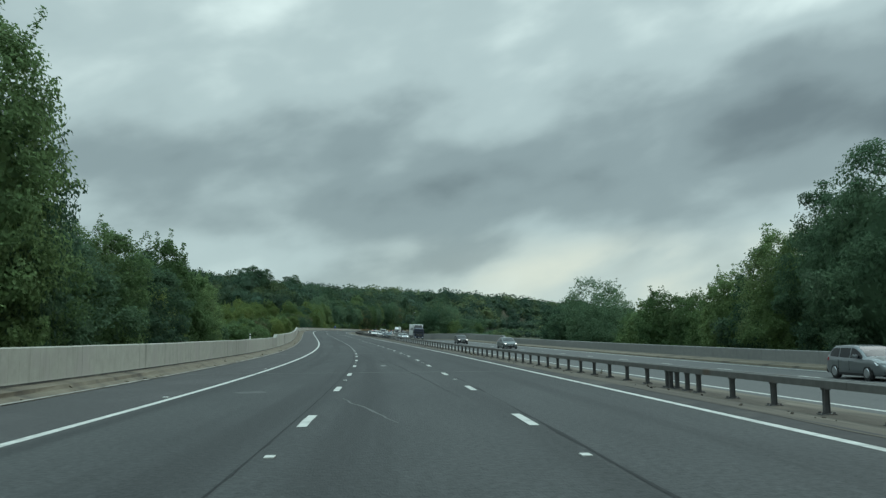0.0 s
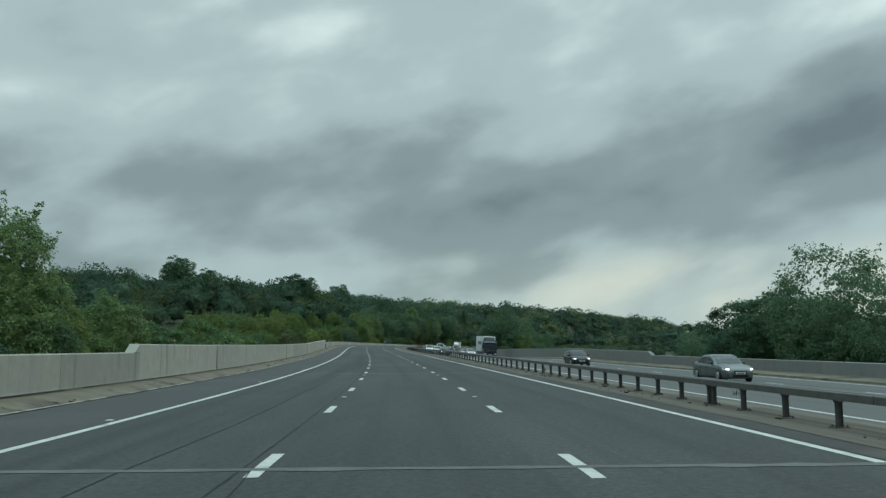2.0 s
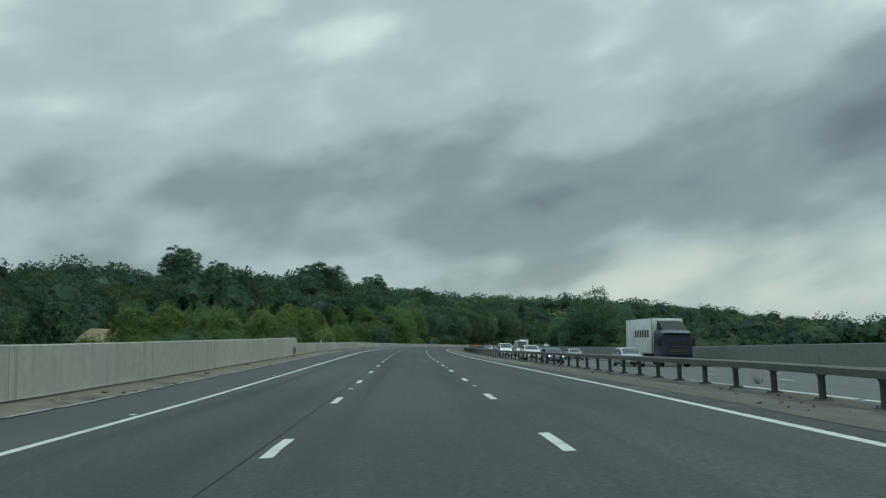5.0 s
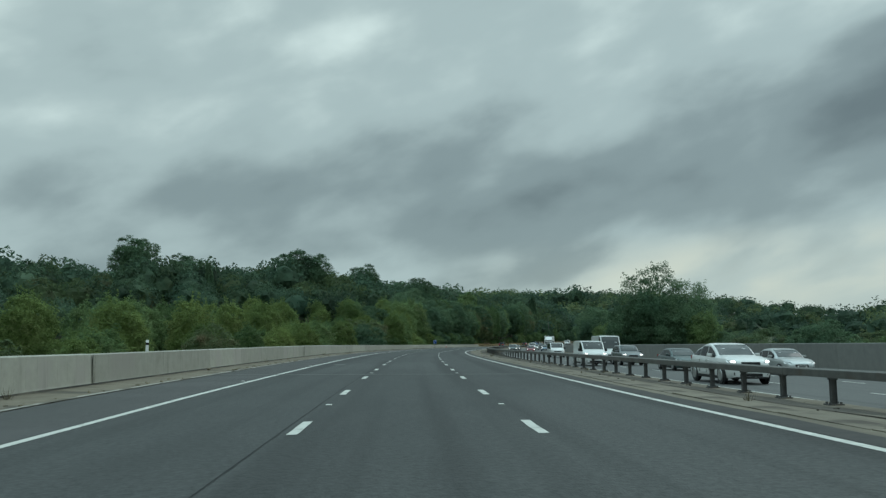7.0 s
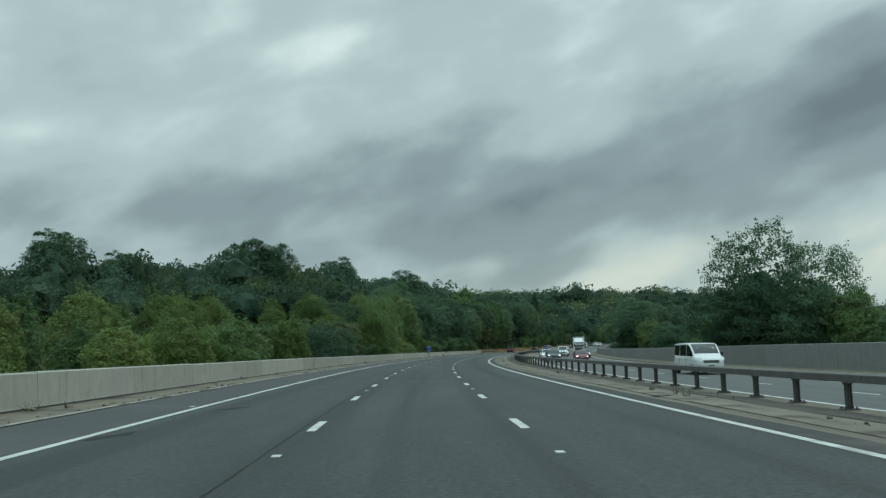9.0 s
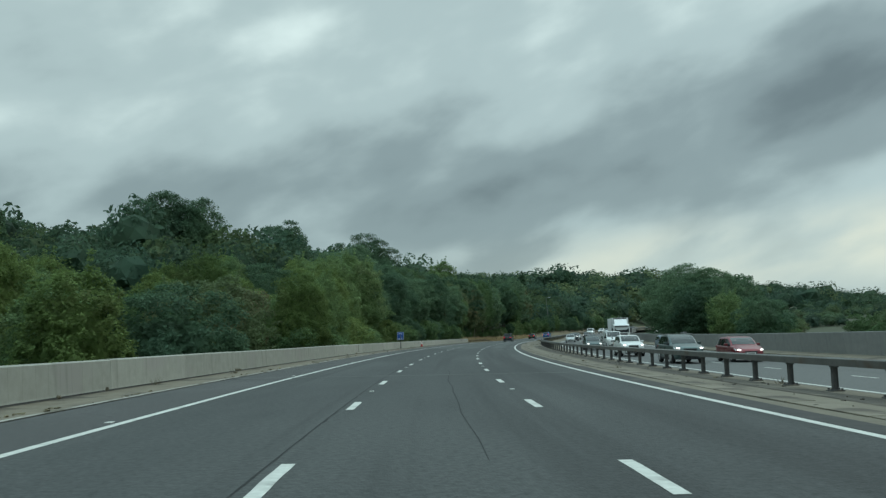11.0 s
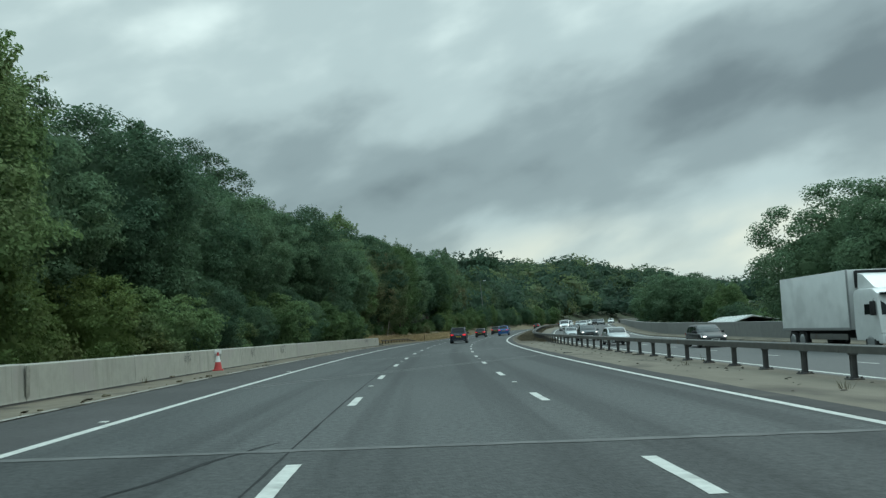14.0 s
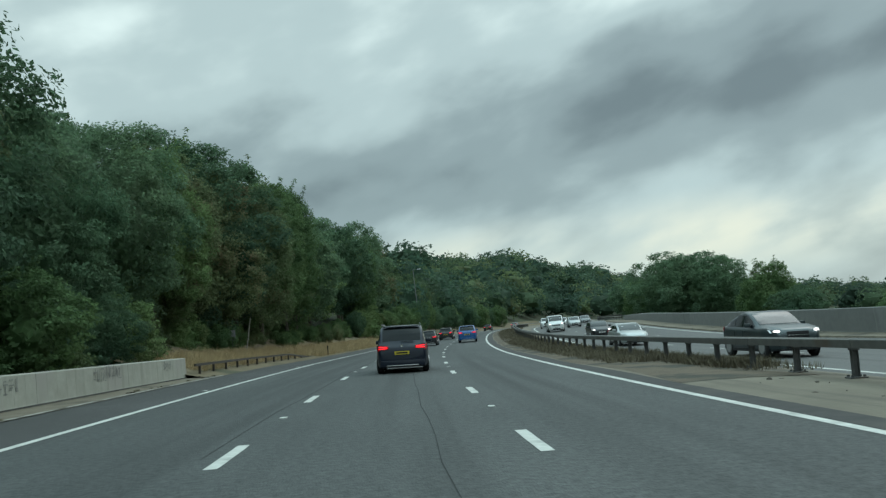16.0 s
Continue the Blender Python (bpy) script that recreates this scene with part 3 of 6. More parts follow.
def crack(s0, d0, s1, d1, w, material, seed):
    rnd = random.Random(seed)
    n = 14
    verts, faces = [], []
    off = 0.0
    for i in range(n + 1):
        t = i / n
        off = off * 0.7 + rnd.uniform(-0.05, 0.05)
        s, d = s0 + (s1 - s0) * t, d0 + (d1 - d0) * t + off
        ww = 0.55 * w * (0.35 + 0.9 * math.sin(math.pi * t) * rnd.uniform(0.5, 1.2))
        verts += [place(s, d - ww / 2, 0.005), place(s, d + ww / 2, 0.005)]
        if i:
            faces.append((2 * i - 2, 2 * i - 1, 2 * i + 1, 2 * i))
    ob = new("crack", mesh_from("crack", verts, faces, material))
    ob.parent = road
    return ob


for k, (s0, d0, s1, d1, w, m) in enumerate(((30, 1.2, 62, -0.2, 0.06, TAR), (44, 0.2, 72, -0.9, 0.04, TAR), (62, -1.0, 79, -1.9, 0.06, TAR), (30.5, -1.5, 24.5, -0.35, 0.1, SEAM), (142, 3.9, 138.6, 5.2, 0.1, SEAM),
                                            (70, -3.4, 110, -3.1, 0.06, TAR), (52, -4.2, 66, -2.6, 0.07, TAR), (392, -4.2, 396.5, -3.2, 0.16, TAR), (502, -2.1, 545, -1.9, 0.05, TAR), (496, 0.8, 528, 0.4, 0.025, TAR),
                                            (300, -4.9, 301.2, -4.3, 0.5, TAR), (293.4, -5.35, 294.8, -4.95, 0.55, TAR), (438, -3.4, 442, -2.3, 0.12, TAR), (350, 0.4, 378, 0.2, 0.04, TAR))):
    crack(s0, d0, s1, d1, w, m, k)


PALE_PATCH = mat("pale_filler_patch", (0.12, 0.122, 0.117), (0.19, 0.19, 0.18), scale=5, detail=8, rough=0.8)


def road_patch(s, d, a, b, seed, material):
    rnd = random.Random(seed)
    ring = []
    for i in range(14):
        q = 2 * math.pi * i / 14
        r = rnd.uniform(0.75, 1.1)
        ring.append(place(s + a * r * math.sin(q), d + b * r * math.cos(q), 0.0045))
    ob = new("road_patch", mesh_from("road_patch", ring, [tuple(range(14))], material))
    ob.parent = road
    return ob


for k, (s, d, a, b) in enumerate(((52.5, -0.4, 0.9, 0.16), (33, -4.0, 0.5, 0.5), (268, -4.4, 1.2, 0.4))):
    road_patch(s, d, a, b, k + 30, PATCH if k else PALE_PATCH)

# ---- parapet walls, panel by panel ----
def wall_top(s):
    if s < 100.2:
        return 1.24
    if s < 229.5:
        return 1.55
    return float(np.interp(s, [229.5, 241, 300, 430, 530], [1.10, 1.00, 0.97, 0.90, 0.92]))


def panel(s0, s1, d, thick, h0, h1, bottom, material, parent, flutes):
    """A concrete parapet panel: chamfered top, shallow upright grooves on the road face."""
    sgn = 1 if d < 0 else -1
    verts, faces, uvs = [], [], []
    stations = [s0 + 0.012]
    if flutes:
        n = max(2, int(round((s1 - s0) / 0.62)))
        for i in range(1, n):
            c = s0 + (s1 - s0) * i / n
            stations += [c - 0.03, c, c + 0.03]
    stations.append(s1 - 0.012)
    k = 6
    for i, s in enumerate(stations):
        f = (s - s0) / (s1 - s0)
        h = h0 + (h1 - h0) * f
        groove = 0.008 if flutes and 0 < i < len(stations) - 1 and (i - 1) % 3 == 1 else 0.0
        face = d - sgn * groove
        back = d - sgn * thick
        prof = [(face + sgn * 0.02, bottom), (face, bottom + 0.12), (face, h - 0.03), (d - sgn * 0.035, h), (back + sgn * 0.03, h), (back, bottom - 0.4)]
        for j, (dd, hh) in enumerate(prof):
            verts.append(place(s, dd, hh))
            uvs.append((s, hh + (0.3 * j if j > 3 else 0)))
    n = len(stations)
    for i in range(n - 1):
        for j in range(k - 1):
            a = i * k + j
            q = (a, a + 1, a + 1 + k, a + k)
            faces.append(q if sgn > 0 else q[::-1])
    faces.append(tuple(range(k)) if sgn < 0 else tuple(range(k))[::-1])
    faces.append(tuple((n - 1) * k + j for j in range(k))[::sgn])
    me = mesh_from("wall_panel", verts, faces, material, uvs)
    ob = new("wall_panel", me)
    ob.parent = parent
    return ob


wall_west = tagged(new("wall_west"), "pale grey board-marked concrete parapet wall, stained at the joints", "wall", kind="structure")
cuts = [-40.0]
while cuts[-1] < 92:
    cuts.append(cuts[-1] + 7.0)
cuts = [c for c in cuts if c < 96] + [100.2]
for stop, ln in ((149.2, 7.0), (229.5, 7.3), (244.5, 7.5), (529.3, 7.12)):
    n = max(1, int(round((stop - cuts[-1]) / ln)))
    a = cuts[-1]
    cuts += [a + (stop - a) * (i + 1) / n for i in range(n)]
random.seed(11)
for a, b in zip(cuts, cuts[1:]):
    lip = random.uniform(-0.012, 0.012)
    panel(a, b, -9.72, 0.38, wall_top(a + 0.01) + lip, wall_top(b - 0.01) + lip, wall_foot(a), CONCRETE, wall_west, True)
# the sloped step where the parapet drops, and rust-stained joint covers
for s, h0, h1 in ((100.2, 1.24, 1.55), (229.6, 1.52, 1.12)):
    bm = bmesh.new()
    lo, hi = min(h0, h1), max(h0, h1)
    pts = [(0.0, lo), (0.55 if h0 > h1 else -0.55, lo), (0.0, hi)]
    va = [bm.verts.new(place(s + a, -9.70, b)) for a, b in pts]
    vb = [bm.verts.new(place(s + a, -10.08, b)) for a, b in pts]
    bm.faces.new(va)
    bm.faces.new(vb[::-1])
    for i in range(3):
        bm.faces.new((va[i], vb[i], vb[(i + 1) % 3], va[(i + 1) % 3]))
    bmesh.ops.recalc_face_normals(bm, faces=bm.faces)
    part("step_wedge", bm, CONCRETE, wall_west)
for s in (114.3, 149.2, 177, 244.5, 290, 349.0, 420, 451):
    bm = bmesh.new()
    box_bm(bm, -0.012, 0.012, -0.09, 0.09, 0.14, wall_top(s) - 0.04, 0.004)
    ob = part("joint_cover", bm, mat("stained_joint", (0.17, 0.163, 0.138), (0.27, 0.262, 0.222), scale=7, rough=0.9), wall_west)
    ob.matrix_basis = stand(s, -9.705)
    for k in range(4 if s < 180 else 0):
        z = 0.35 + 0.27 * k
        part("joint_stain", box(0.012, 0.018, -0.17, 0.15, z, z + 0.07), GRAFFITI, ob)


def far_top(s):
    return float(np.interp(s, [60, 147.9, 149.0, 182, 224, 300, 340, 465, 540, 590, 619], [0.42, 0.44, 0.80, 0.88, 1.2, 1.42, 1.40, 1.08, 1.3, 0.9, 0.55]))


wall_east = tagged(new("wall_east"), "concrete parapet wall beyond the oncoming lanes, its shaded side darkened in the colour", "wall", kind="structure")
east_cuts = [-40 + 7.5 * k for k in range(25)] + [147.9, 149.0] + [149.0 + 7.46 * k for k in range(1, 63)] + [619.0]
for a, b in zip(east_cuts, east_cuts[1:]):
    panel(a, b, 25.4, 0.38, far_top(a + 0.01), far_top(b - 0.01), opp(a) + 0.15, CONCRETE_SHADED, wall_east, False)

# ---- the central safety barrier ----
barrier = root("safety_barrier", "weathered steel box-beam barrier on posts along the central reservation", "barrier")
for i, s in enumerate(np.arange(SA, 740, 4.8)):
    for d in (8.86, 9.16):
        e = min(s + 4.78, 742)
        m = strip("beam", lambda q, d=d: [(d - 0.06, med(q) + 0.595), (d + 0.06, med(q) + 0.595), (d + 0.06, med(q) + 0.75), (d + 0.045, med(q) + 0.765), (d - 0.045, med(q) + 0.765), (d - 0.06, med(q) + 0.75)], s, e, 2.4, STEEL, barrier, closed=True)
bm = bmesh.new()
box_bm(bm, -0.045, 0.045, -0.02, 0.02, 0.0, 0.74)
box_bm(bm, -0.062, -0.045, -0.05, 0.05, 0.0, 0.60)
box_bm(bm, 0.045, 0.062, -0.05, 0.05, 0.0, 0.60)
box_bm(bm, -0.085, 0.085, -0.06, 0.06, 0.54, 0.595)
post_mesh = bpy.data.meshes.new("post")
bm.to_mesh(post_mesh)
bm.free()
post_mesh.materials.append(POST_STEEL)
bm = bmesh.new()
box_bm(bm, -0.17, 0.17, -0.13, 0.13, -0.02, 0.03, 0.008)
for bx in (-0.12, 0.12):
    for by in (-0.08, 0.08):
        box_bm(bm, bx - 0.02, bx + 0.02, by - 0.02, by + 0.02, 0.03, 0.07)
base_mesh = bpy.data.meshes.new("base_plate")
bm.to_mesh(base_mesh)
bm.free()
base_mesh.materials.append(POST_STEEL)
spots = list(np.arange(-20, 690, 2.42)) + [36.6, 37.5, 38.4, 93.4, 222.0, 258.2, 430.0, 433.1]
for s in spots:
    ob = new("post", post_mesh)
    ob.parent = barrier
    ob.matrix_basis = stand(s, 9.01, med(s))
    if 5 < s < 600:
        bp = new("base_plate", base_mesh)
        bp.parent = ob
# the low safety fence after the wall's end
fence = root("safety_fence", "low rusty steel safety fence past the parapet end", "fence")
RUST = mat("rusty_rail", (0.035, 0.03, 0.026), (0.075, 0.06, 0.048), scale=3, detail=6, rough=0.75, metal=0.2)
def fence_top(s):
    return float(np.interp(s, [530, 552, 561], [0.62, 0.58, 0.12]))


strip("rail", lambda s: [(-9.46, fence_top(s) - 0.12), (-9.36, fence_top(s) - 0.12), (-9.36, fence_top(s)), (-9.46, fence_top(s))], 529.6, 561, 1.5, RUST, fence, closed=True)
for s in np.arange(530.5, 558, 2.4):
    part("post", box(-0.05, 0.05, -0.06, 0.06, -0.1, fence_top(s) - 0.02, 0.008), RUST, fence).matrix_basis = stand(s, -9.48, 0.02)
fence2 = root("safety_fence", "grey steel safety fence rails beyond the far parapet", "fence")
for hh in (0.35, 0.75):
    strip("rail", lambda s, hh=hh: [(25.2, opp(s) + hh), (25.32, opp(s) + hh + 0.1), (25.2, opp(s) + hh + 0.28)], 619, 760, 6, STEEL, fence2)
for s in np.arange(620, 700, 4.0):
    ob = new("post", post_mesh)
    ob.parent = fence2
    ob.matrix_basis = stand(s, 25.3, opp(s) + 0.1)

# ---- the lie of the land ----
def step01(x, a, b):
    t = np.clip((x - a) / (b - a), 0, 1)
    return t * t * (3 - 2 * t)


def road_coords(x, y):
    """s, d and the height of the road's plane for arrays of places."""
    best = np.full(x.shape, 1e18)
    s = np.zeros(x.shape)
    for i in range(0, len(SS), 4):
        q = (x - LINE[0][i]) ** 2 + (y - LINE[1][i]) ** 2
        w = q < best
        best[w], s[w] = q[w], SS[i]
    for _ in range(2):
        th = np.interp(s, SS, LINE[3])
        s = s + (x - np.interp(s, SS, LINE[0])) * -np.sin(th) + (y - np.interp(s, SS, LINE[1])) * np.cos(th)
    sc = np.clip(s, SS[0], SS[-1])
    th = np.interp(sc, SS, LINE[3])
    d = (x - np.interp(sc, SS, LINE[0])) * np.cos(th) + (y - np.interp(sc, SS, LINE[1])) * np.sin(th)
    return s, d, np.interp(sc, SS, LINE[2])


def land(x, y):
    x, y = np.asarray(x, float), np.asarray(y, float)
    s, d, z = road_coords(x, y)
    a = np.abs(d)
    valley = np.interp(a, [0, 11, 16, 30, 90, 150, 210, 320, 900], [-1.2, -1.2, -3.5, -6, -5, 7.5, 30.5, 46, 50])
    steep = np.interp(a, [0, 10.5, 13, 26, 34, 62, 90, 150, 260, 900], [-1.2, -0.6, 0.8, 6.5, 10.5, 20.5, 24.5, 31, 36, 40])
    left = valley + (steep - valley) * step01(s, 360, 540) + 9.0 * step01(s, 790, 920) * step01(a, 20, 58)
    rv = np.interp(a, [0, 26, 30, 45, 200, 600, 1200, 3000], [-1.8, -1.8, -3.5, -6, -9, -4, 20, 27])
    rs = np.interp(a, [0, 26, 30, 50, 120, 300, 900, 1500, 3000], [-1.8, -1.5, -1, -1.5, -3, -3, 2, 12, 22])
    right = rv + (rs - rv) * step01(s, 590, 760)
    ahead = 16 * step01(s, 900, 1300) * (1 - step01(d, -10, 95)) - 15 * step01(d, 55, 150) * step01(s, 850, 1000)
    h = np.where(d < 0, left, right + ahead)
    behind = step01(-s, 60, 400)
    return z + h * (1 - behind) + 5 * behind


gx = np.concatenate([np.linspace(-3200, -420, 14), np.arange(-400, 361, 10.0), np.linspace(400, 3400, 16)])
gy = np.concatenate([np.linspace(-2600, -160, 10), np.arange(-140, 1101, 10.0), np.linspace(1150, 4200, 16)])
GX, GY = np.meshgrid(gx, gy)
GZ = land(GX.ravel(), GY.ravel())
rows_n, cols_n = GX.shape
gfaces = [(r * cols_n + c, r * cols_n + c + 1, (r + 1) * cols_n + c + 1, (r + 1) * cols_n + c) for r in range(rows_n - 1) for c in range(cols_n - 1)]
ground = tagged(new("ground", mesh_from("ground", np.stack([GX.ravel(), GY.ravel(), GZ], -1), gfaces, GRASS, smooth=True)), "rough grass and scrub ground of a valley below the viaduct", "ground", kind="structure")


def ground_at(s, d):
    p = place(s, d)
    return float(land([p.x], [p.y])[0])


# dry field on a rise in the valley
FS, FD = 364.0, -82.0
fv, ff = [], []
for i in range(15):
    for j in range(15):
        u, v = -16 + 2.4 * i, -16 + 2.3 * j
        p = place(FS + 0.945 * u + 0.328 * v, FD - 0.328 * u + 0.945 * v)
        w = (1 - float(step01(abs(u), 7, 15))) * (1 - float(step01(abs(v), 4.5, 14)))
        low = float(land([p.x], [p.y])[0]) - 0.4
        fv.append((p.x, p.y, low + (p.z + 0.2 + 0.30 * u + 0.4 * noise.noise(Vector((u * 0.2, v * 0.2, 3))) - low) * w))
for i in range(14):
    for j in range(14):
        ff.append((i * 15 + j, i * 15 + j + 1, (i + 1) * 15 + j + 1, (i + 1) * 15 + j))
tagged(new("field", mesh_from("field", fv, ff, FIELD, smooth=True)), "dry yellow-brown field on the valley slope", "field", kind="structure")


def over_field(s, d):
    """Whether a tree would stand between the viaduct and the open field."""
    for s0 in (70, 100, 128):
        q = (s - s0) / (FS - s0)
        if s > 178 and q < 0.99 and abs(d - FD * q) < 4.0 + 5.5 * q:
            return True
    return False


# ---- trees ----
def ico(sub):
    bm = bmesh.new()
    bmesh.ops.create_icosphere(bm, subdivisions=sub, radius=1.0)
    v = np.array([q.co[:] for q in bm.verts])
    f = np.array([[q.index for q in p.verts] for p in bm.faces])
    bm.free()
    return v, f


ICO = {k: ico(k) for k in (1, 2, 3, 4)}


def lobe_set(rng, n, spire, gather, lo_z=-0.85):
    """Rounded lobes that make up a crown, in a unit ball: centres, radii and the ways they point."""
    k = np.arange(n)
    z = lo_z + (0.97 - lo_z) * (k + rng.uniform(0.1, 0.9, n)) / n
    a = k * 2.39996 + rng.uniform(-0.5, 0.5, n)
    way = np.stack([np.cos(a) * np.sqrt(1 - z * z), np.sin(a) * np.sqrt(1 - z * z), z], 1)
    rho = rng.uniform(0.20, 0.46, n)
    cen = way * ((gather - 0.10 + 0.30 * rng.random(n)) - 0.6 * (rho - 0.33))[:, None]
    thin = 1 - spire * np.clip((cen[:, 2] + 0.55) / 1.5, 0, 1)
    cen[:, :2] *= thin[:, None]
    return cen, rho * (0.5 + 0.5 * thin), way


def reach(v, cen, rho):
    """How far the union of the lobes reaches along each unit direction v, and which lobe is met there."""
    along = v @ cen.T
    gap = rho ** 2 - ((cen ** 2).sum(1) - along ** 2)
    far = np.where(gap > 0, along + np.sqrt(np.maximum(gap, 0)), 0.0)
    return np.maximum(far.max(axis=1), 0.22), far.argmax(axis=1)


def leaf_blades(rng, centres, size, out, flop=0.75):
    """Small pointed four-cornered leaves; out gives the way each faces, roughly."""
    n = len(centres)
    nrm = rng.normal(size=(n, 3))
    nrm /= np.linalg.norm(nrm, axis=1)[:, None]
    nrm = nrm * flop + out / (np.linalg.norm(out, axis=1)[:, None] + 1e-9)
    nrm /= np.linalg.norm(nrm, axis=1)[:, None]
    t = np.cross(nrm, rng.normal(size=(n, 3)))
    t /= np.linalg.norm(t, axis=1)[:, None] + 1e-9
    b = np.cross(nrm, t)
    sz = (size * rng.uniform(0.6, 1.3, n))[:, None]
    v = np.stack([centres - t * sz, centres + b * sz * 0.55 - t * sz * 0.1, centres + t * sz - nrm * sz * 0.25, centres - b * sz * 0.55 - t * sz * 0.1], 1)
    return v.reshape(-1, 3), np.arange(n * 4).reshape(-1, 4)


def np_mesh(name, verts, tris, quads, material, body=None):
    me = bpy.data.meshes.new(name)
    nt, nq = len(tris), len(quads)
    me.vertices.add(len(verts))
    me.vertices.foreach_set("co", np.asarray(verts, np.float32).ravel())
    loops = np.concatenate([np.asarray(tris, np.int32).ravel(), np.asarray(quads, np.int32).ravel()])
    me.loops.add(len(loops))
    me.loops.foreach_set("vertex_index", loops)
    me.polygons.add(nt + nq)
    starts = np.concatenate([np.arange(nt) * 3, nt * 3 + np.arange(nq) * 4]).astype(np.int32)
    me.polygons.foreach_set("loop_start", starts)
    me.polygons.foreach_set("use_smooth", np.concatenate([np.arange(nt) < (nt if body is None else body), np.zeros(nq, bool)]))
    me.materials.append(material)
    me.update(calc_edges=True)
    me.validate()
    return me


def crown_mesh(seed, radius, low, top, leaves, size, material, clumps=34, spire=0.0, gather=0.60, core=0.60, tuft=0.40, shoots=0):
    """A crown of rounded lobes from height low to top, each set with tufts of leaves; dark gaps between the lobes."""
    rng = np.random.default_rng(seed)
    cen, rho, way = lobe_set(rng, clumps, spire, gather)
    mid, half = (low + top) / 2, (top - low) / 2
    size3 = np.array([radius, radius, half])
    # tufts on the outer side of each lobe, none inside a neighbour
    m = 12
    d = rng.normal(size=(clumps, m, 3))
    d /= np.linalg.norm(d, axis=2)[:, :, None]
    d = d + 0.85 * way[:, None, :] + np.array([0, 0, 0.3])
    d /= np.linalg.norm(d, axis=2)[:, :, None]
    tc = (cen[:, None, :] + d * (rho * 0.9)[:, None, None]).reshape(-1, 3)
    td, tr = d.reshape(-1, 3), np.repeat(rho, m) * tuft * rng.uniform(0.7, 1.25, clumps * m)
    inside = (np.linalg.norm(tc[:, None, :] - cen[None], axis=2) < rho * 0.78).any(axis=1)
    tc, td, tr = tc[~inside], td[~inside], tr[~inside]
    if shoots:
        # loose sprays that stand out over the crown
        sw = rng.normal(size=(shoots, 3)) + np.array([0, 0, 0.9])
        sw /= np.linalg.norm(sw, axis=1)[:, None]
        far, _ = reach(sw, cen, rho)
        for f in (1.02, 1.10, 1.18):
            tc = np.concatenate([tc, sw * (far * f)[:, None]])
            td = np.concatenate([td, sw])
            tr = np.concatenate([tr, np.full(shoots, 0.075 * (1.9 - f))])
    pick = rng.choice(len(tc), size=leaves, p=tr ** 1.6 / (tr ** 1.6).sum())
    ball = rng.normal(size=(leaves, 3))
    ball *= (rng.random((leaves, 1)) ** 0.4) / np.linalg.norm(ball, axis=1)[:, None]
    pts = (tc[pick] + ball * tr[pick][:, None] * np.array([1, 1, 0.55])) * size3 + np.array([0, 0, mid])
    lv, lq = leaf_blades(rng, pts, size, ball * 0.7 + td[pick] * 0.7 + np.array([0, 0, 0.6]))
    # leaves further in, which close the gaps
    n_in = leaves // 6
    w_in = rng.normal(size=(n_in, 3))
    w_in /= np.linalg.norm(w_in, axis=1)[:, None]
    f_in, _ = reach(w_in, cen, rho)
    iv, iq = leaf_blades(rng, w_in * (f_in * rng.uniform(core, 0.88, n_in))[:, None] * size3 + np.array([0, 0, mid]), size * 1.7, w_in)
    lv, lq = np.concatenate([lv, iv]), np.concatenate([lq, iq + len(lv)])
    v, f = ICO[4]
    far, _ = reach(v, cen, rho)
    cv = v * (far * core)[:, None] * size3 + np.array([0, 0, mid])
    return np_mesh("crown", np.concatenate([cv, lv]), f, lq + len(cv), material, 0)


def trunk_mesh(seed, height, r, limbs=6, spread=0.5):
    rnd = random.Random(seed)
    bm = bmesh.new()

    def limb(p0, p1, r0, r1, seg=7):
        d = (p1 - p0)
        q = d.to_track_quat("Z", "Y").to_matrix().to_4x4()
        g = bmesh.ops.create_cone(bm, cap_ends=True, segments=seg, radius1=r0, radius2=r1, depth=d.length)
        bmesh.ops.transform(bm, matrix=Matrix.Translation((p0 + p1) / 2) @ q, verts=g["verts"])

    p, rr = Vector((0, 0, -0.6)), r
    n = 4
    for i in range(n):
        q = p + Vector((rnd.uniform(-0.12, 0.12) * height / n, rnd.uniform(-0.12, 0.12) * height / n, (height + 0.6) / n))
        limb(p, q, rr, rr * 0.72)
        p, rr = q, rr * 0.72
        if i:
            for _ in range(limbs // 3 + 1):
                a = rnd.uniform(0, 6.28)
                e = p + Vector((math.cos(a) * height * spread * 0.5, math.sin(a) * height * spread * 0.5, height * rnd.uniform(0.08, 0.25)))
                limb(p, e, rr * 0.6, rr * 0.15, 5)
    me = bpy.data.meshes.new("trunk")
    bm.to_mesh(me)
    bm.free()
    me.materials.append(BARK)
    return me


KINDS = {}


def tree_kind(key, label, seed, radius, low, top, leaves, size, material, trunk_r=0.22, **kw):
    crowns = [crown_mesh(seed, radius, low, top, int(leaves * n), size * k, material, **kw) if use else None for n, k, use in ((2.6, 0.52, key not in ("bush", "shrub", "hedge")), (6.0, 0.35, key not in ("open", "pine")))]
    KINDS[key] = (label, trunk_mesh(seed, low + (top - low) * 0.6, trunk_r), *crowns, top)


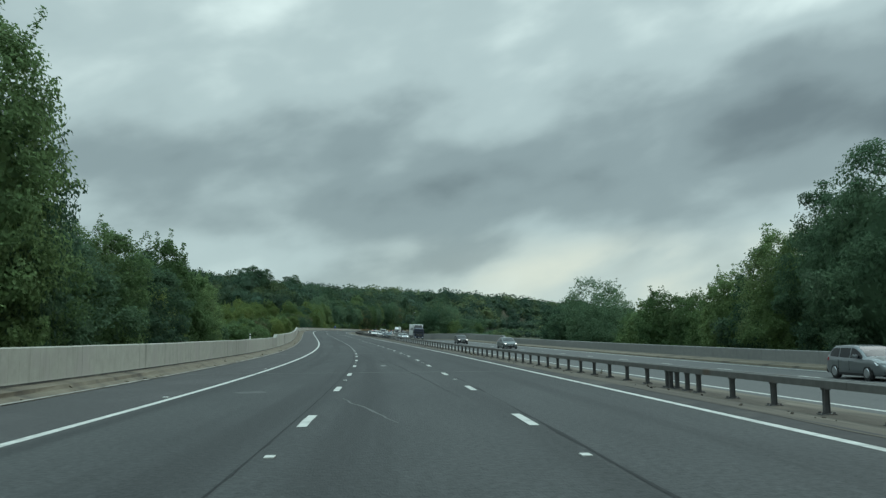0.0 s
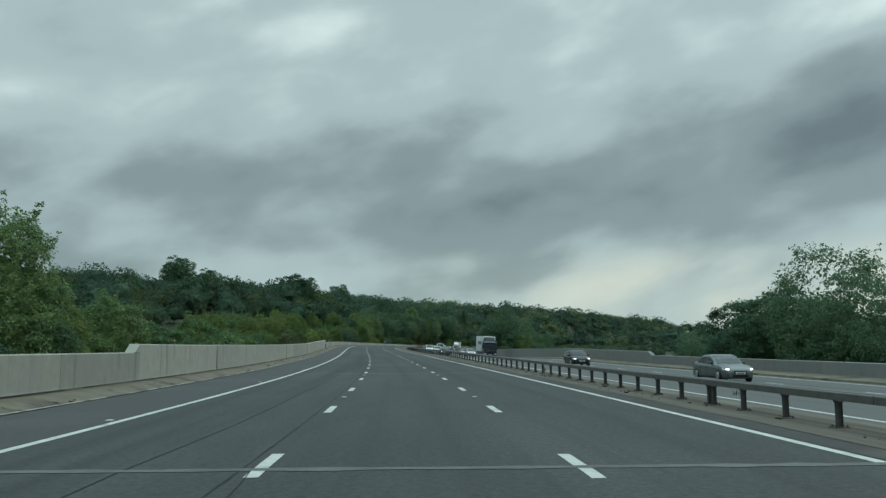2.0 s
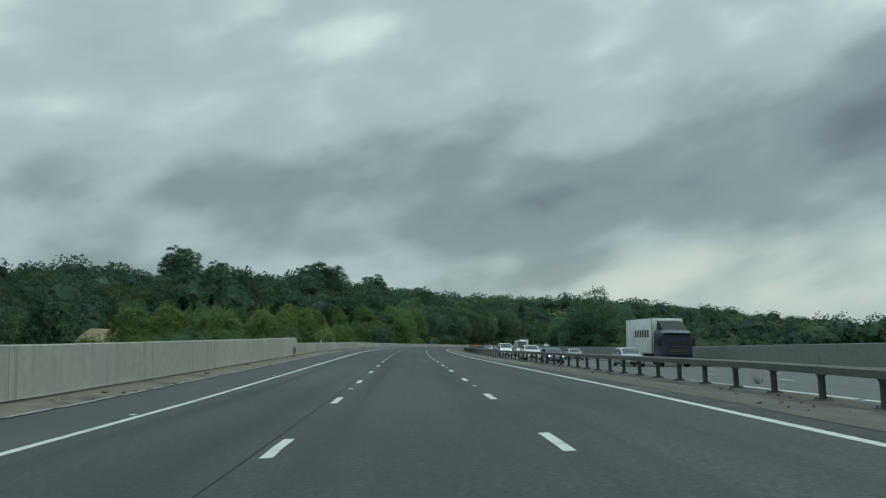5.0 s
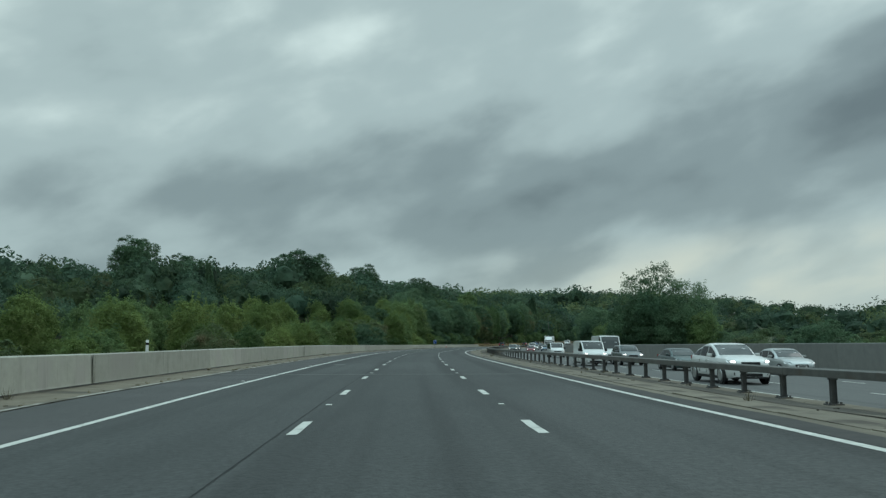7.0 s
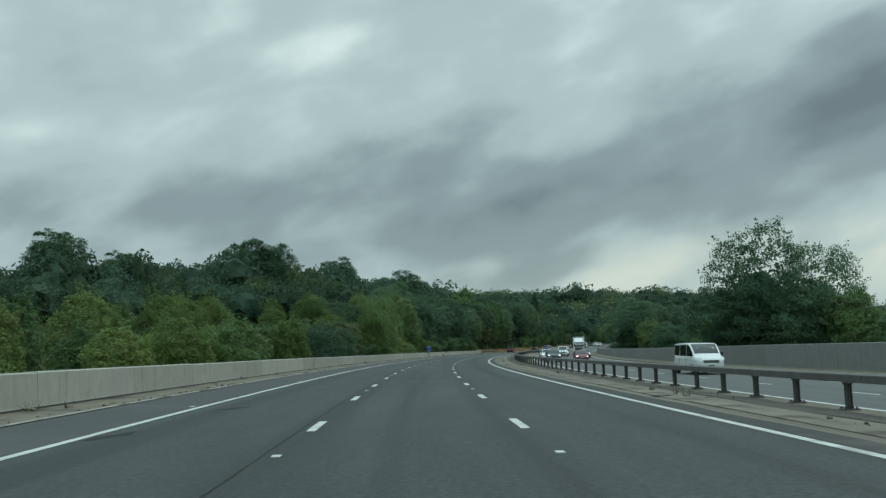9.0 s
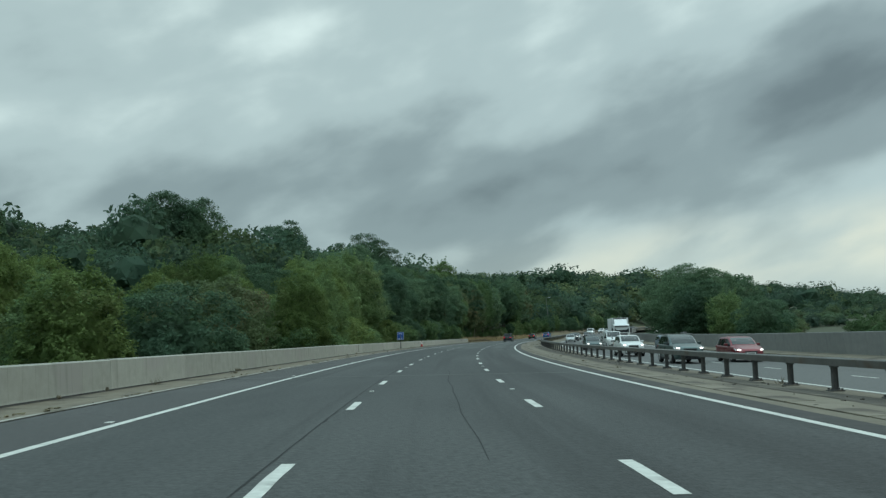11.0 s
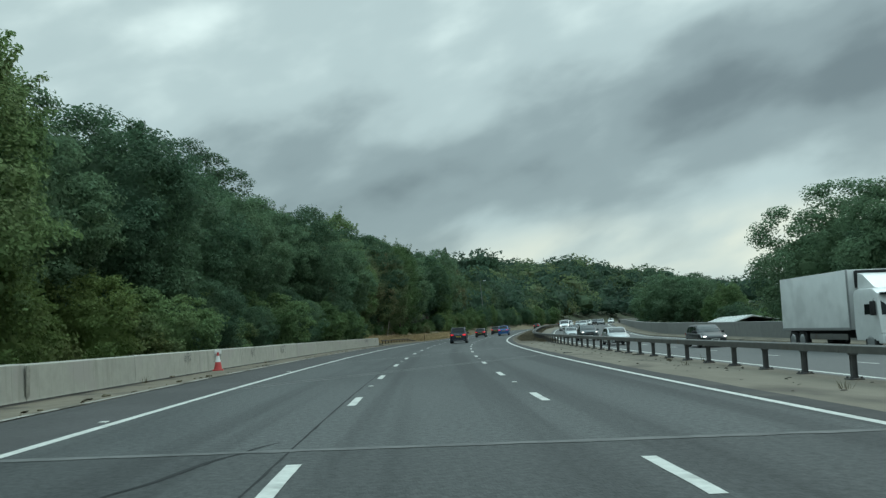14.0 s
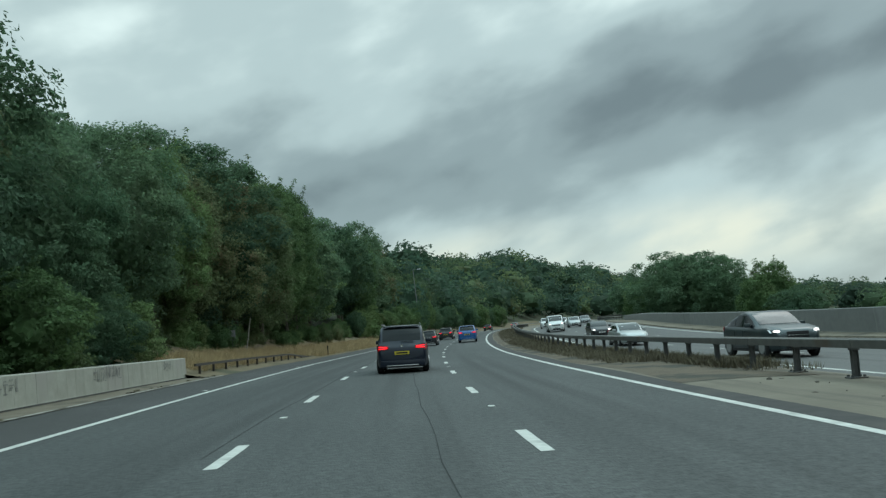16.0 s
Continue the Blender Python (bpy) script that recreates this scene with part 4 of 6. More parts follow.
# heights are of the model; each copy is scaled
tree_kind("oak", "broad dark green oak tree with a dense uneven crown", 1, 4.8, 1.2, 12.0, 5600, 0.26, DARKLEAF, 0.30, clumps=40)
tree_kind("ash", "tall leafy green tree with a ragged crown", 2, 4.0, 0.8, 13.0, 5600, 0.25, BROAD, 0.24, clumps=46, spire=0.3, shoots=24)
tree_kind("poplar", "bright yellow-green poplar with loose upright branches", 3, 3.6, 0.3, 13.0, 6000, 0.22, BRIGHT, 0.2, clumps=52, spire=0.38, shoots=40)
tree_kind("maple", "rounded dark green tree with heavy foliage to the ground", 4, 5.0, 0.0, 11.0, 5600, 0.26, DARKLEAF, 0.28, clumps=38)
tree_kind("beech", "russet-tinged tree turning brown in late summer", 5, 4.4, 0.6, 13.0, 5600, 0.25, RUSSET, 0.26, clumps=44, spire=0.15, shoots=16)
tree_kind("willow", "feathery green tree with upright pointed shoots", 6, 3.2, 0.3, 10.0, 4600, 0.22, BROAD, 0.16, clumps=40, spire=0.6, shoots=50)
tree_kind("bush", "bright green leafy bush on the embankment", 7, 3.4, -0.8, 5.6, 2600, 0.24, BRIGHT, 0.1, clumps=26, shoots=26)
tree_kind("shrub", "dark green scrub bush on the embankment", 8, 3.4, -0.8, 5.2, 2600, 0.24, BROAD, 0.1, clumps=26, shoots=10)
tree_kind("open", "lone tree with an open see-through crown", 9, 5.0, 0.8, 10.5, 5200, 0.22, DARKLEAF, 0.22, clumps=30, gather=0.62, core=0.36, tuft=0.5, shoots=40)
tree_kind("pine", "tall dark spire-shaped conifer", 10, 2.6, 1.0, 14.0, 4200, 0.24, DARKLEAF, 0.2, clumps=44, spire=0.92)
tree_kind("hedge", "rounded brownish green scrub tree", 12, 3.8, -0.6, 6.4, 2600, 0.24, RUSSET, 0.12, clumps=28, shoots=14)

tree_rnd = random.Random(21)
PLANTED = []


def plant(key, s, d, top, group="roadside trees", wide=1.0, base=None):
    """A tree whose top stands top metres over the road's plane there."""
    p = place(s, d)
    z0 = float(land([p.x], [p.y])[0]) if base is None else base
    tall = max(2.0, p.z + top - z0)
    if tall > 8.5:
        key = {"bush": "poplar", "shrub": "ash", "hedge": "beech"}.get(key, key)
    label, tm, coarse, fine, model = KINDS[key]
    beside = (s < 130 and abs(d) < 34) or (415 < s < 575 and -36 < d < 0) or (484 < s < 512 and 0 < d < 40)
    cm = coarse if fine is None or (coarse is not None and not beside) else fine
    k = tall / model
    kw = k * wide if tall < 16 else k * wide * 0.85
    m = Matrix.Translation((p.x, p.y, z0)) @ Matrix.Rotation(tree_rnd.uniform(0, 6.28), 4, "Z") @ Matrix.Diagonal((kw, kw, k, 1))
    if key != "pine" and over_field(s, d):
        return None
    name = "bush" if key in ("bush", "shrub", "hedge") else "tree"
    ob = root(name, label, name, group)
    for nm, me in (("trunk", tm), ("crown", cm)):
        o = new(nm, me)
        o.parent = ob
    ob.matrix_basis = m
    PLANTED.append((p.x, p.y))
    return ob


# tall trees and scrub by the start of the west wall
plant("ash", 51, -21.2, 18.2, wide=1.0)
plant("open", 56.5, -21.5, 14.6, wide=0.62)
plant("ash", 57, -22, 11, wide=1.1)
plant("oak", 62, -30, 11)
plant("ash", 70, -20, 9.6)
plant("willow", 95.5, -20.5, 11.2, wide=0.95)
plant("ash", 111, -20, 8.4, wide=1.0)
plant("willow", 84, -24, 9.0)
for i in range(24):
    s = 66 + i * 5.6
    d = -tree_rnd.uniform(18.5, 27)
    plant(tree_rnd.choice(["shrub", "maple", "ash", "bush", "hedge", "willow"]), s, d, float(np.interp(s, [66, 110, 130, 160, 205], [7.2, 7.5, 5.4, 3.6, 2.0])) * tree_rnd.uniform(0.8, 1.15), wide=1.15)
for i in range(34):
    plant(tree_rnd.choice(["maple", "oak", "ash", "shrub"]), 612 + i * 5.4, -tree_rnd.uniform(13.4, 15.6), tree_rnd.uniform(5.0, 9.0), wide=0.9)
plant("pine", 345, -84, 11, wide=1.4)
plant("pine", 339, -85, 9.5, wide=1.4)
plant("maple", 212, -58, 8.0, wide=1.3)
# scrub in the valley, west
for i in range(46):
    s = 236 + i * 5.6
    d = -tree_rnd.uniform(17, 30) - (10 if s < 330 else 0)
    top = float(np.interp(s, [236, 300, 345, 400, 440, 480], [0.8, 2.2, 4.2, 6.5, 9.0, 11.5])) * tree_rnd.uniform(0.75, 1.2)
    plant(tree_rnd.choice(["bush", "bush", "shrub", "shrub", "maple", "hedge", "poplar"]), s, d, top, "valley scrub", wide=1.2)
for i in range(34):
    s = 300 + i * 6.6
    d = -tree_rnd.uniform(36, 60)
    top = float(np.interp(s, [300, 400, 470, 520], [6, 9.5, 15, 18])) * tree_rnd.uniform(0.8, 1.12)
    plant(tree_rnd.choice(["bush", "poplar", "shrub", "ash", "poplar"]), s, d, top, "valley scrub", wide=1.15)
# the tall belt close to the road, west
for i in range(32):
    s = 424 + i * 7.1
    d = -tree_rnd.uniform(15.5, 20)
    top = float(np.interp(s, [424, 440, 460, 480, 520, 540, 560, 600, 680], [9.6, 11.4, 14.0, 13.7, 14.6, 15.3, 18.0, 18.7, 22.0])) * tree_rnd.uniform(0.86, 1.0) * (0.5 - d / 34)
    pick = ["poplar", "poplar", "ash"] if s < 462 else (["maple", "oak", "ash"] if s < 505 else ["beech", "oak", "ash", "maple", "beech", "willow"])
    plant(tree_rnd.choice(pick), s, d, top, wide=1.05)
for i in range(26):
    s = 436 + i * 9.5
    plant(tree_rnd.choice(["oak", "ash", "maple", "beech"] if s > 475 else ["poplar", "ash", "poplar"]), s, -tree_rnd.uniform(24, 34), float(np.interp(s, [436, 460, 480, 500, 600, 680], [14.5, 15.4, 18.7, 21.4, 23.5, 24.4])) * tree_rnd.uniform(0.78, 0.93), wide=1.1)
for i in range(16):
    plant(tree_rnd.choice(["shrub", "maple", "oak"]), 470 + i * 4.1, -tree_rnd.uniform(12.9, 14.0), tree_rnd.uniform(3.0, 5.4), wide=1.05)
for i in range(17):
    plant(tree_rnd.choice(["shrub", "shrub", "hedge"]), 533 + i * 5.0, -tree_rnd.uniform(13.2, 14.6), tree_rnd.uniform(2.2, 3.6), wide=0.8)
for s, d, top, key in ((516, -16, 14.4, "maple"), (527, -16.5, 12.4, "maple"), (541, -15, 13.6, "ash"), (549, -14.5, 13.8, "beech"), (558, -14.5, 15.8, "beech"), (564, -14, 16.6, "ash"), (573, -14, 17.5, "ash"), (536, -16, 14, "oak")):
    plant(key, s, d, top)
# undergrowth along the back of the wall and on the bank
for i in range(40):
    s = 425 + i * 7.0
    plant(tree_rnd.choice(["shrub", "hedge", "shrub", "bush"]), s, -tree_rnd.uniform(14.6, 16.5) - (0.8 if s > 525 else 0), tree_rnd.uniform(2.6, 4.6), wide=0.95)
# the skyline's landmark trees on the hill, west
for s, d, top, key in ((523, -150, 45.5, "oak"), (549, -147, 42.5, "oak"), (516, -76, 37, "oak"), (519, -70, 34.5, "maple"), (531, -33, 25.5, "maple"), (494, -99, 32.5, "pine"), (555, -63, 35.5, "oak"), (579, -26, 24.5, "ash"), (702, -31, 31, "pine"), (858, -66, 41.5, "oak"), (741, -103, 39, "oak")):
    plant(key, s, d, top, "hill trees", wide=1.25 if key != "pine" else 0.9)
# east side
for s, d, top, key in ((60, 33, 13, "maple"), (67, 33.5, 12.6, "oak"), (75, 33.5, 10.2, "ash"), (80, 36, 8.6, "maple"), (86, 34, 7.4, "ash"), (92, 35, 6.0, "willow"), (97, 35, 5.8, "ash"), (103, 34.5, 6.4, "ash"), (112, 36, 5.8, "willow"), (119, 37, 4.2, "shrub"),
                       (137, 38, 9.0, "open"), (153, 38.5, 6.4, "maple"), (146, 37.5, 6.6, "oak"), (131, 37.5, 6.0, "open"), (146, 41, 5.2, "maple"), (134, 40, 4.0, "shrub"), (54, 36, 12.5, "oak"), (47, 38, 12, "maple"), (36, 37, 12, "ash"), (192, 48.5, 3.6, "open"),
                       (399, 44, 17.5, "open"), (394, 50.5, 14.0, "open"), (402, 42, 11, "maple"), (396, 48, 9.5, "maple"), (409, 41, 8.5, "ash"), (388, 52, 8.5, "shrub"),
                       (488, 36, 12.2, "maple"), (494, 37, 11.6, "oak"), (479, 35.5, 9.6, "oak"), (505, 35.5, 12.4, "maple"), (497, 42, 11.8, "oak"), (470, 37, 7.2, "ash"), (462, 40, 5.8, "maple"), (512, 36.5, 9.4, "oak"),
                       (640, 36, 10, "maple"), (648, 39, 10.5, "oak"), (634, 42, 9.5, "oak"), (656, 44, 10.5, "maple"), (628, 50, 7, "ash"), (622, 46, 4.5, "shrub"), (664, 33, 6.5, "ash"), (673, 34, 7.5, "ash"), (684, 32, 8, "oak")):
    plant(key, s, d, top, wide=0.92 if s < 100 else (0.88 if key == "open" else 1.15))
for i in range(26):
    s = 300 + i * 12.5
    plant(tree_rnd.choice(["shrub", "hedge", "maple", "shrub"]), s, tree_rnd.uniform(35, 70), tree_rnd.uniform(1.5, 4.5) * (0.6 if s > 530 else 1.0), "valley scrub", wide=1.3)

# ---- the woods on the hills: too many to count ----
def proto(seed, sub, nleaf, leaf, lobes):
    """One tree of the woods: a lobed body set with leaves."""
    rng = np.random.default_rng(seed)
    cen, rho, way = lobe_set(rng, lobes, 0.10, 0.62, -0.7)
    v, f = ICO[sub]
    far, _ = reach(v, cen, rho)
    body = v * (far * 0.70)[:, None] + np.array([0, 0, 1.0])
    q = rng.normal(size=(nleaf, 3)) + np.array([0, 0, 0.35])
    q /= np.linalg.norm(q, axis=1)[:, None]
    far, hit = reach(q, cen, rho)
    p = q * far[:, None]
    out = (p - cen[hit]) / rho[hit][:, None]
    lv, lq = leaf_blades(rng, p * rng.uniform(0.86, 1.05, (nleaf, 1)) + np.array([0, 0, 1.0]), leaf, out + np.array([0, 0, 0.25]), 0.8)
    return np.concatenate([body, lv]), f, lq + len(body)


NEARP = [proto(50 + k, 2, 470, 0.076, 17) for k in range(7)]
MIDP = [proto(60 + k, 2, 270, 0.092, 15) for k in range(6)]
FARP = [proto(70 + k, 2, 220, 0.085, 13) for k in range(6)]


def woods(name, pts, heights, protos, material, label, seed, wide):
    rng = np.random.default_rng(seed)
    V, T, Q = [], [], []
    off = 0
    for (x, y, z), h in zip(pts, heights):
        v, t, q = protos[rng.integers(len(protos))]
        a = rng.uniform(0, 6.28)
        c, s_ = math.cos(a), math.sin(a)
        wd = wide * h * rng.uniform(0.42, 0.58)
        w = np.stack([(v[:, 0] * c - v[:, 1] * s_) * wd + x, (v[:, 0] * s_ + v[:, 1] * c) * wd + y, (v[:, 2] - 0.15) * h * 0.54 + z], 1)
        V.append(w)
        T.append(t + off)
        Q.append(q + off)
        off += len(v)
    me = np_mesh(name, np.concatenate(V), np.concatenate(T), np.concatenate(Q), material, 0)
    return tagged(new(name, me), label, "woods", kind="stuff")


def scatter(rng, s0, s1, d0, d1, gap):
    pts = []
    for s in np.arange(s0, s1, gap):
        for d in np.arange(min(d0, d1), max(d0, d1), gap):
            ss, dd = s + rng.uniform(-0.45, 0.45) * gap, d + rng.uniform(-0.45, 0.45) * gap
            p = place(min(ss, 898), dd)
            if ss > 898:
                th = line(898)[3]
                p = p + Vector((-math.sin(th), math.cos(th), 0)) * (ss - 898)
            pts.append((p.x, p.y))
    q = np.array(pts)
    return np.column_stack([q, land(q[:, 0], q[:, 1]) - 0.8])


rng = np.random.default_rng(5)


def mixed_woods(name, pts, lo, hi, protos, label, seed):
    """Splits a wood into dark, middling and pale trees."""
    rg = np.random.default_rng(seed)
    pick = rg.random(len(pts)) + 0.25 * np.array([noise.noise(Vector((x * 0.012, y * 0.012, seed))) for x, y, z in pts])
    tall = rg.uniform(lo, hi, len(pts)) * np.where(rg.random(len(pts)) < 0.12, 1.3, 1.0)
    for word, material, a, b in (("dark green", WOODS_DARK, -9, 0.38), ("mid green", WOODS, 0.38, 0.80), ("pale green", WOODS_PALE, 0.80, 9)):
        w = (pick >= a) & (pick < b)
        woods(name, pts[w], tall[w], protos, material, word + " " + label, seed, 1.0 if protos is NEARP else 1.3)


P1 = np.concatenate([scatter(rng, 470, 760, -130, -36, 8.4), scatter(rng, 330, 480, -200, -104, 9.0), scatter(rng, 480, 700, -190, -130, 9.5), scatter(rng, 655, 762, -38, -17, 7.5)])
mixed_woods("hillside_woods", P1, 9.0, 15.5, NEARP, "broadleaf trees of the hillside woods", 1)
P2 = np.concatenate([scatter(rng, 760, 1300, -230, -14, 13), scatter(rng, 700, 1000, -330, -190, 13), scatter(rng, 250, 480, -330, -200, 12), scatter(rng, 120, 330, -330, -225, 18)])
mixed_woods("far_woods", P2, 10, 17, MIDP, "trees of the distant woods", 2)
P4 = np.concatenate([scatter(rng, 655, 800, 42, 90, 7.5), scatter(rng, 640, 800, 95, 220, 13), scatter(rng, 800, 1100, 34, 200, 21)])
mixed_woods("valley_woods", P4, 3.8, 5.8, MIDP, "low trees of the valley beyond the parapet", 4)
P3 = []
for r in range(17):
    for k in range(64):
        a = radians(8 + 62 * (k + rng.uniform(-0.4, 0.4)) / 64)
        q = 330 + 75 * r + rng.uniform(-28, 28)
        P3.append((q * math.sin(a) + 30, 250 + q * math.cos(a)))
P3 = np.array(P3)
s3, d3, z3 = road_coords(P3[:, 0], P3[:, 1])
P3 = P3[(d3 > 130) | (s3 > 900)]
P3 = np.column_stack([P3, land(P3[:, 0], P3[:, 1]) - 1])
mixed_woods("ridge_woods", P3, 12, 19, FARP, "trees of the wooded ridge", 3)


# ---- vehicles ----
PAINTS = {}


def paint(key, col, metal=0.3):
    if key not in PAINTS:
        PAINTS[key] = car_paint(key + "_car_paint", col, metal)
    return PAINTS[key]


def lerp_profile(pts, y):
    return float(np.interp(y, [p[0] for p in pts], [p[1] for p in pts]))


def shell(stations):
    """A skin over cross-sections: each a list of (x, y, z) from the left sill over the top to the right sill, closed below."""
    bm = bmesh.new()
    rings = [[bm.verts.new(p) for p in st] for st in stations]
    k = len(rings[0])
    for a, b in zip(rings, rings[1:]):
        for j in range(k):
            bm.faces.new((a[j], a[(j + 1) % k], b[(j + 1) % k], b[j]))
    bm.faces.new(rings[0][::-1])
    bm.faces.new(rings[-1])
    bmesh.ops.recalc_face_normals(bm, faces=bm.faces)
    return bm


def quad_panel(pts, thick, outward):
    bm = bmesh.new()
    a = [bm.verts.new(p) for p in pts]
    o = Vector(outward).normalized() * thick
    b = [bm.verts.new(Vector(p) + o) for p in pts]
    n = len(pts)
    bm.faces.new(a[::-1])
    bm.faces.new(b)
    for i in range(n):
        bm.faces.new((a[i], a[(i + 1) % n], b[(i + 1) % n], b[i]))
    bmesh.ops.recalc_face_normals(bm, faces=bm.faces)
    return bm


def wheel(parent, x, y, r, w=0.22):
    side = 1 if x > 0 else -1
    bm = bmesh.new()
    g = bmesh.ops.create_cone(bm, cap_ends=True, segments=20, radius1=r, radius2=r, depth=w)
    bmesh.ops.bevel(bm, geom=[e for e in bm.edges if len(e.link_faces) == 2 and any(len(f.verts) > 4 for f in e.link_faces)], offset=0.03, segments=2, affect="EDGES")
    bmesh.ops.transform(bm, matrix=Matrix.Translation((x, y, r)) @ Matrix.Rotation(math.pi / 2, 4, "Y"), verts=bm.verts)
    tyre = part("tyre", bm, RUBBER, parent)
    bm = bmesh.new()
    bmesh.ops.create_cone(bm, cap_ends=True, segments=16, radius1=r * 0.66, radius2=r * 0.58, depth=0.03)
    bmesh.ops.transform(bm, matrix=Matrix.Translation((x + side * (w / 2 + 0.008), y, r)) @ Matrix.Rotation(side * math.pi / 2, 4, "Y"), verts=bm.verts)
    for q in range(5):
        a = q * 2 * math.pi / 5
        box_bm(bm, x + side * (w / 2 + 0.01) - 0.015, x + side * (w / 2 + 0.01) + 0.02, y + math.cos(a) * r * 0.33 - 0.03, y + math.cos(a) * r * 0.33 + 0.03, r + math.sin(a) * r * 0.33 - 0.03, r + math.sin(a) * r * 0.33 + 0.03)
    part("rim", bm, ALLOY, parent)
    bm = bmesh.new()
    bmesh.ops.create_cone(bm, cap_ends=True, segments=20, radius1=r * 1.16, radius2=r * 1.16, depth=0.05)
    bmesh.ops.transform(bm, matrix=Matrix.Translation((x - side * 0.045 + side * (w / 2 - 0.03), y, r * 1.03)) @ Matrix.Rotation(math.pi / 2, 4, "Y"), verts=bm.verts)
    part("wheel_arch", bm, TRIM, parent)


def plate_part(parent, y, z, front):
    m = PLATE_W if front else PLATE_Y
    sg = 1 if front else -1
    p = part("number_plate", box(-0.26, 0.26, min(y, y + sg * 0.02), max(y, y + sg * 0.02), z - 0.055, z + 0.055), m, parent)
    yy = y + sg * 0.022
    part("plate_bar", box(-0.20, 0.20, min(yy, yy + sg * 0.003), max(yy, yy + sg * 0.003), z - 0.028, z + 0.028), TRIM, p)


SHAPES = {
    # length, width, height, ground clearance, hood height at nose / at screen, screen base y, roof front y, roof rear y, tail base y, belt, wheel r, tail deck
    "hatch": (4.15, 1.79, 1.48, 0.20, 0.80, 0.97, 0.95, 0.25, -1.50, -1.98, 0.93, 0.315, 0.95),
    "saloon": (4.75, 1.84, 1.45, 0.18, 0.77, 0.94, 1.00, 0.22, -1.05, -1.70, 0.93, 0.33, 1.02),
    "estate": (4.65, 1.82, 1.48, 0.18, 0.79, 0.95, 1.00, 0.25, -1.85, -2.18, 0.93, 0.33, 0.98),
    "suv": (4.50, 1.86, 1.66, 0.24, 0.98, 1.12, 0.92, 0.22, -1.60, -2.08, 1.08, 0.36, 1.08),
    "coupe_suv": (4.94, 2.00, 1.72, 0.25, 1.05, 1.18, 1.00, 0.15, -0.85, -2.20, 1.13, 0.39, 1.18),
    "mpv": (4.85, 1.85, 1.70, 0.20, 0.80, 1.04, 1.35, 0.55, -1.95, -2.30, 1.02, 0.345, 1.02),
    "van": (5.10, 1.98, 1.98, 0.22, 1.06, 1.26, 1.75, 0.95, -2.46, -2.52, 1.15, 0.34, 1.10),
    "high_van": (5.90, 2.02, 2.55, 0.24, 1.02, 1.28, 2.05, 1.35, -2.88, -2.92, 1.25, 0.35, 1.15),
}


